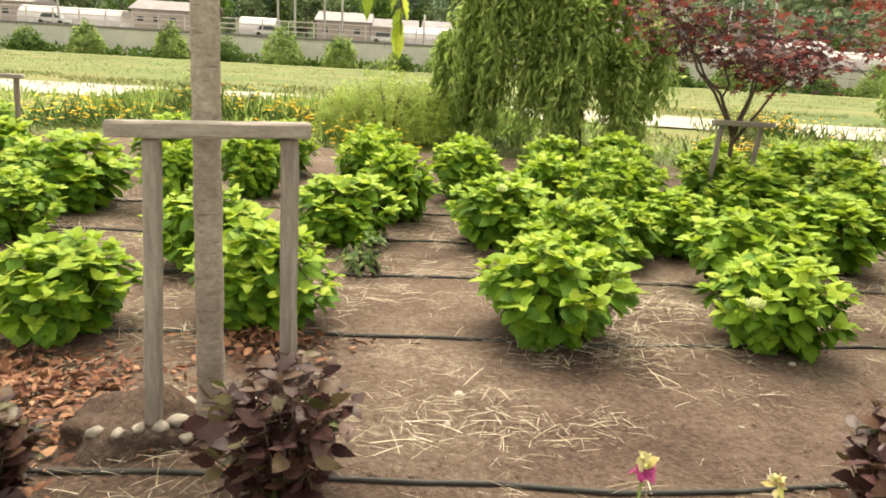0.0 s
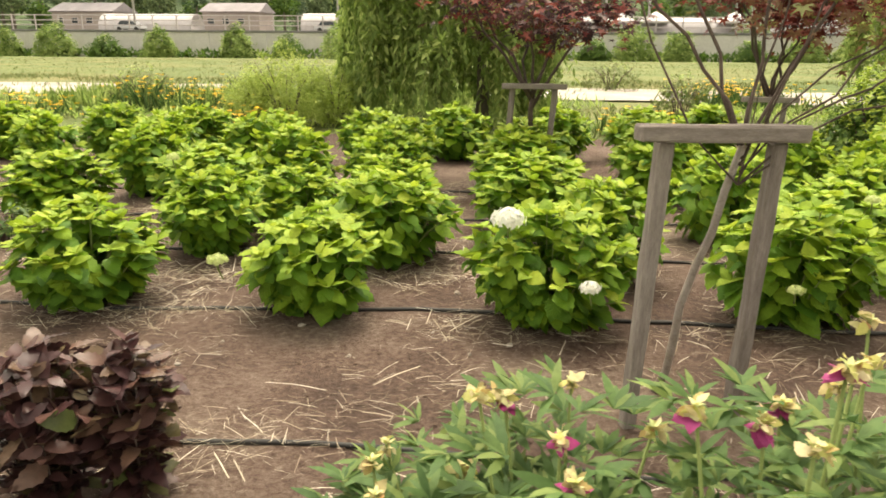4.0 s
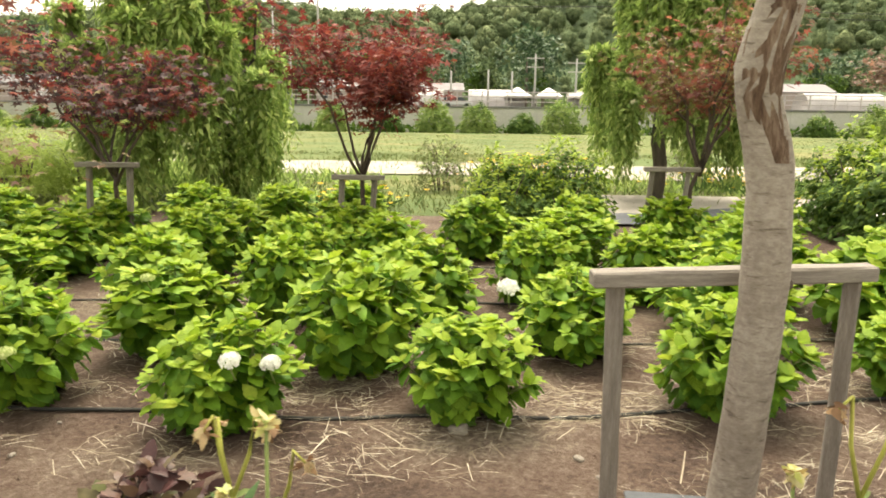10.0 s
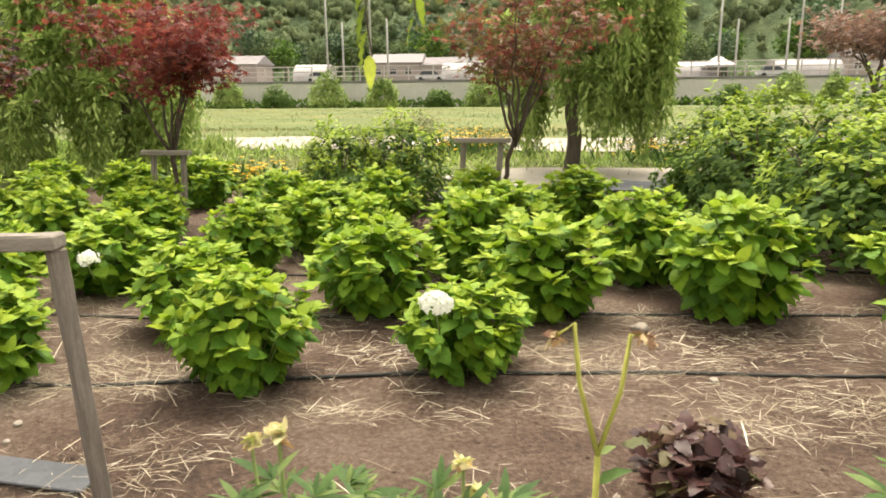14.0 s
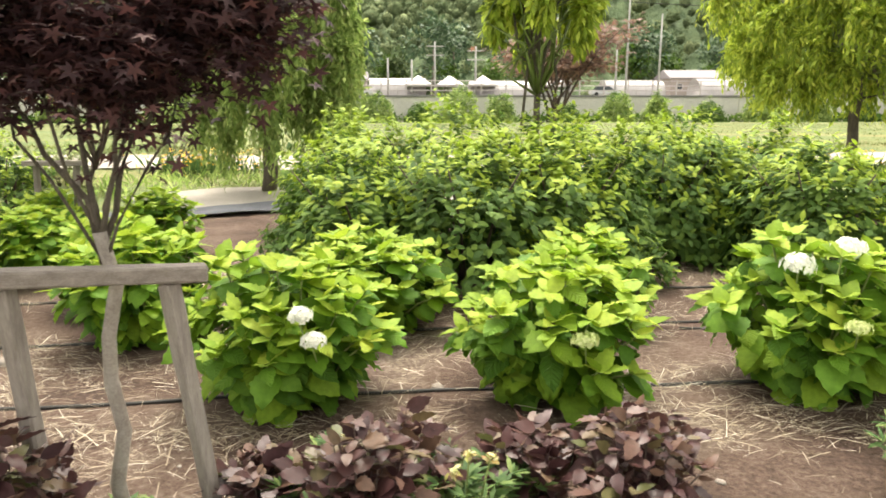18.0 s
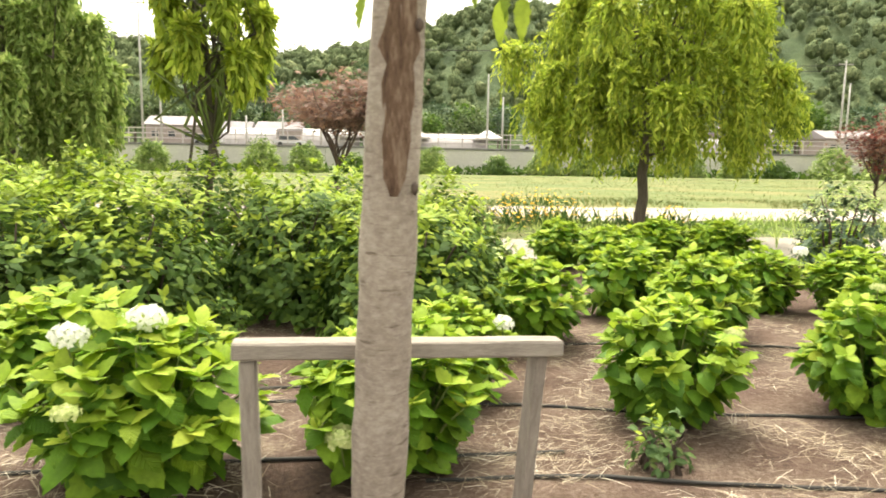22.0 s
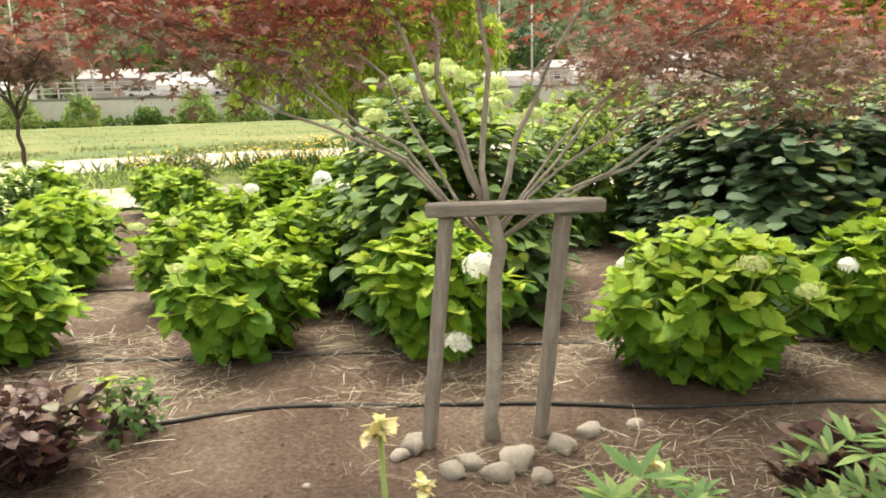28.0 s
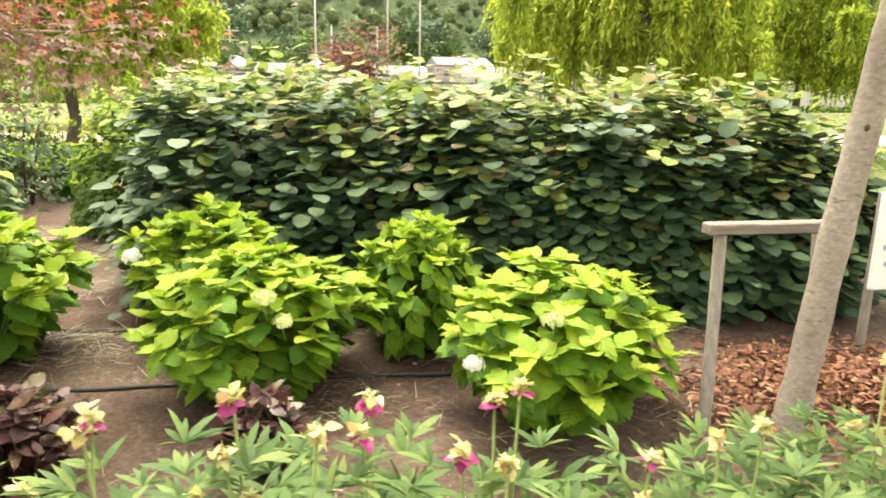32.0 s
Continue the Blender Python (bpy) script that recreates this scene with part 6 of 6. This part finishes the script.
def straws(name, count, xs, ys, ln, label, least=0.04):
    """Loose straw in thin drifts."""
    q = np.random.default_rng(count)
    x, y = q.uniform(*xs, count), q.uniform(*ys, count)
    keep = np.array([noise.noise(Vector((a * 1.1, b * 2.0, 9))) + 0.55 * noise.noise(Vector((a * 4, b * 5, 2))) + q.normal() * .16 > least for a, b in zip(x, y)])
    x, y = x[keep], y[keep]
    n = len(x)
    a = q.uniform(0, 6.28, n)
    P = np.stack([x, y, np.array([soil_height(i, j) + .013 for i, j in zip(x, y)])], -1)
    D = np.stack([np.cos(a), np.sin(a) * .6, q.normal(size=n) * .08 + .05], -1)
    v, f = leaf_cloud(P, D, np.tile((0, 0, 1.0), (n, 1)) + q.normal(size=(n, 3)) * .25, q.uniform(ln * .3, ln, n), q.uniform(.012, .024, n), STRIP)
    tagged(put(name, mesh_of(name, v, f, M_STRAW)), label, "straw", kind="stuff")


straws("straw", 60000, (-3, 27), (1.6, 3.8), .12, "scattered pale straw on brown soil", .2)
straws("long_straw", 1700, (-3, 27), (1.5, 3.9), .24, "single long straws on brown soil", -.1)
straws("straw_mat", 110000, (-3, 27), (2.9, 6.4), .13, "drifts of pale straw between the bushes", -.06)
straws("straw_crumbs", 60000, (-3, 27), (1.2, 6.5), .055, "short broken bits of straw on brown soil", -.02)


def crumbs(count):
    """Loose clods of soil, thick on the open strip along the walk."""
    q = np.random.default_rng(count)
    bm = bmesh.new()
    bmesh.ops.create_icosphere(bm, subdivisions=1, radius=1)
    T = np.array([v.co[:] for v in bm.verts])
    F = [tuple(v.index for v in g.verts) for g in bm.faces]
    bm.free()
    V, faces = [], []
    for k in range(count):
        x, y = q.uniform(-2, 27), 1.9 + 3.2 * q.random() ** 1.6
        s = 0.002 + 0.008 * q.random() ** 3
        V.append(T * q.uniform(0.6, 1.2, (len(T), 1)) * s * np.array((1.2, 1, 0.7)) + np.array((x, y, soil_height(x, y) + 0.3 * s)))
        faces += [tuple(i + len(T) * k for i in g) for g in F]
    tagged(put("soil_crumb_layer", mesh_of("soil_crumb_layer", np.concatenate(V), faces, M_SOIL, smooth=False)), "loose crumbs of brown soil", "soil", kind="stuff")


crumbs(7000)


def stone(x, y, s, seed, label="pale rounded stone on the soil"):
    bm = blob_bm(s, s * .75, s * .55, 2, .5, seed)
    me = bm_mesh("stone", bm, M_STONE, True)
    ob = new("stone", me)
    ob.matrix_basis = pose(x, y, soil_height(x, y) + s * .2, 0, 0, seed * 47)
    return tagged(ob, label, "stone", "stones on the soil")


STONES = [(7.57, 2.96, 0.05), (10.83, 4.16, 0.055), (11.07, 3.48, 0.025), (13.19, 3.70, 0.035), (14.15, 3.64, 0.03), (21.44, 2.37, 0.09), (21.64, 2.44, 0.07), (21.26, 2.40, 0.06), (21.79, 2.52, 0.06),
          (0.22, 2.17, 0.06), (0.35, 2.23, 0.07), (0.42, 2.30, 0.06), (0.20, 2.12, 0.05), (0.30, 2.36, 0.06), (0.38, 2.20, 0.05), (0.18, 2.27, 0.05), (22.00, 2.55, 0.04), (21.07, 2.58, 0.07), (21.18, 2.35, 0.06), (21.35, 2.30, 0.07), (21.00, 2.51, 0.045), (21.50, 2.25, 0.05), (8.06, 2.75, 0.025), (5.00, 2.33, 0.06), (1.47, 2.51, 0.025), (25.60, 1.40, 0.05)]
for k, (x, y, s) in enumerate(STONES):
    stone(x, y, s, k)
for k in range(90):
    stone(rng.uniform(-1, 26.5), rng.uniform(2.0, 5.0), rng.uniform(.006, .02), k + 40, "small clod on the bare soil")


def litter(x, y, rx, ry, n, label):
    q = np.random.default_rng(n)
    u = q.normal(size=(n, 2)) * np.array((rx, ry)) * .5
    P = np.stack([x + u[:, 0], y + u[:, 1], .02 + .06 * np.exp(-(u[:, 0] / rx) ** 2 - (u[:, 1] / ry) ** 2) * q.random(n)], -1)
    v, f = leaf_cloud(P, q.normal(size=(n, 3)) * (1, 1, .35), q.normal(size=(n, 3)) * .5 + (0, 0, 1), q.uniform(.02, .075, n), q.uniform(.15, .55, n), LANCE)
    tagged(put("leaf_litter", mesh_of("leaf_litter", v, f, M_LITTER)), label, "dead leaves", kind="stuff")


litter(-0.56, 2.28, .85, .5, 4200, "drift of dry reddish leaves on the soil")
litter(26.5, 1.75, .8, .55, 4300, "drift of dry red-brown leaves on the soil")
litter(0.57, 2.92, .35, .2, 400, "few dry reddish leaves on the soil")

mound = put("soil_mound", bm_mesh("soil_mound", blob_bm(.26, .17, .15, 4, .35, 5), M_SOIL, True))
mound.matrix_basis = pose(.30, 2.13, 0, 0, 0, 15)
tagged(mound, "small mound of stony soil round a post foot", "soil")
for k, (x, y, z, s) in enumerate([(.22, 2.00, .09, .035), (.30, 1.98, .10, .03), (.42, 2.03, .10, .035), (.46, 2.09, .09, .04), (.14, 2.05, .06, .035), (.36, 2.0, .11, .028), (.50, 2.05, .05, .03)]):
    stone(x, y, s, 200 + k).location.z = z

fabric = put("weed_fabric", bm_mesh("weed_fabric", box_bm(.5, .15, .012, .004), M_FABRIC))
fabric.matrix_basis = pose(8.42, 2.37, .03, 2, 1, -4)
tagged(fabric, "strip of dark weed fabric on the soil by a trunk", "fabric")
sheet("weed_fabric", 9.0, 12.4, 8.50, 9.25, 40, 8, M_FABRIC, "long wrinkled dark weed fabric beside the gravel", "fabric", lambda x, y: .06 + bump_noise(x, y, 2.2, .04), edge=lambda x, y: .40 * (x - 9.1) + bump_noise(x, 0, 1.3, .12))
for x, y, z, w, h in [(27.26, 2.10, .62, .42, .52)]:
    ob = thing("garden_sign", "white garden notice board with pale blue print on posts", "sign", (x, y, 0), "notice boards")
    part("board", box_bm(w, .03, h, .008, pose(0, 0, z)), M_SIGN, ob, "white board")
    for k in range(4):
        part("print_bar", box_bm(w * (.7 - .1 * (k % 2)), .006, .025, 0, pose(-.02, -.018, z + h * .3 - .09 * k)), M_INK, ob)
    for s in (-1, 1):
        part("post", beam((s * w * .4, .03, -.05), (s * w * .4, .03, z + h / 2), .04, .04), M_TIMBER, ob)
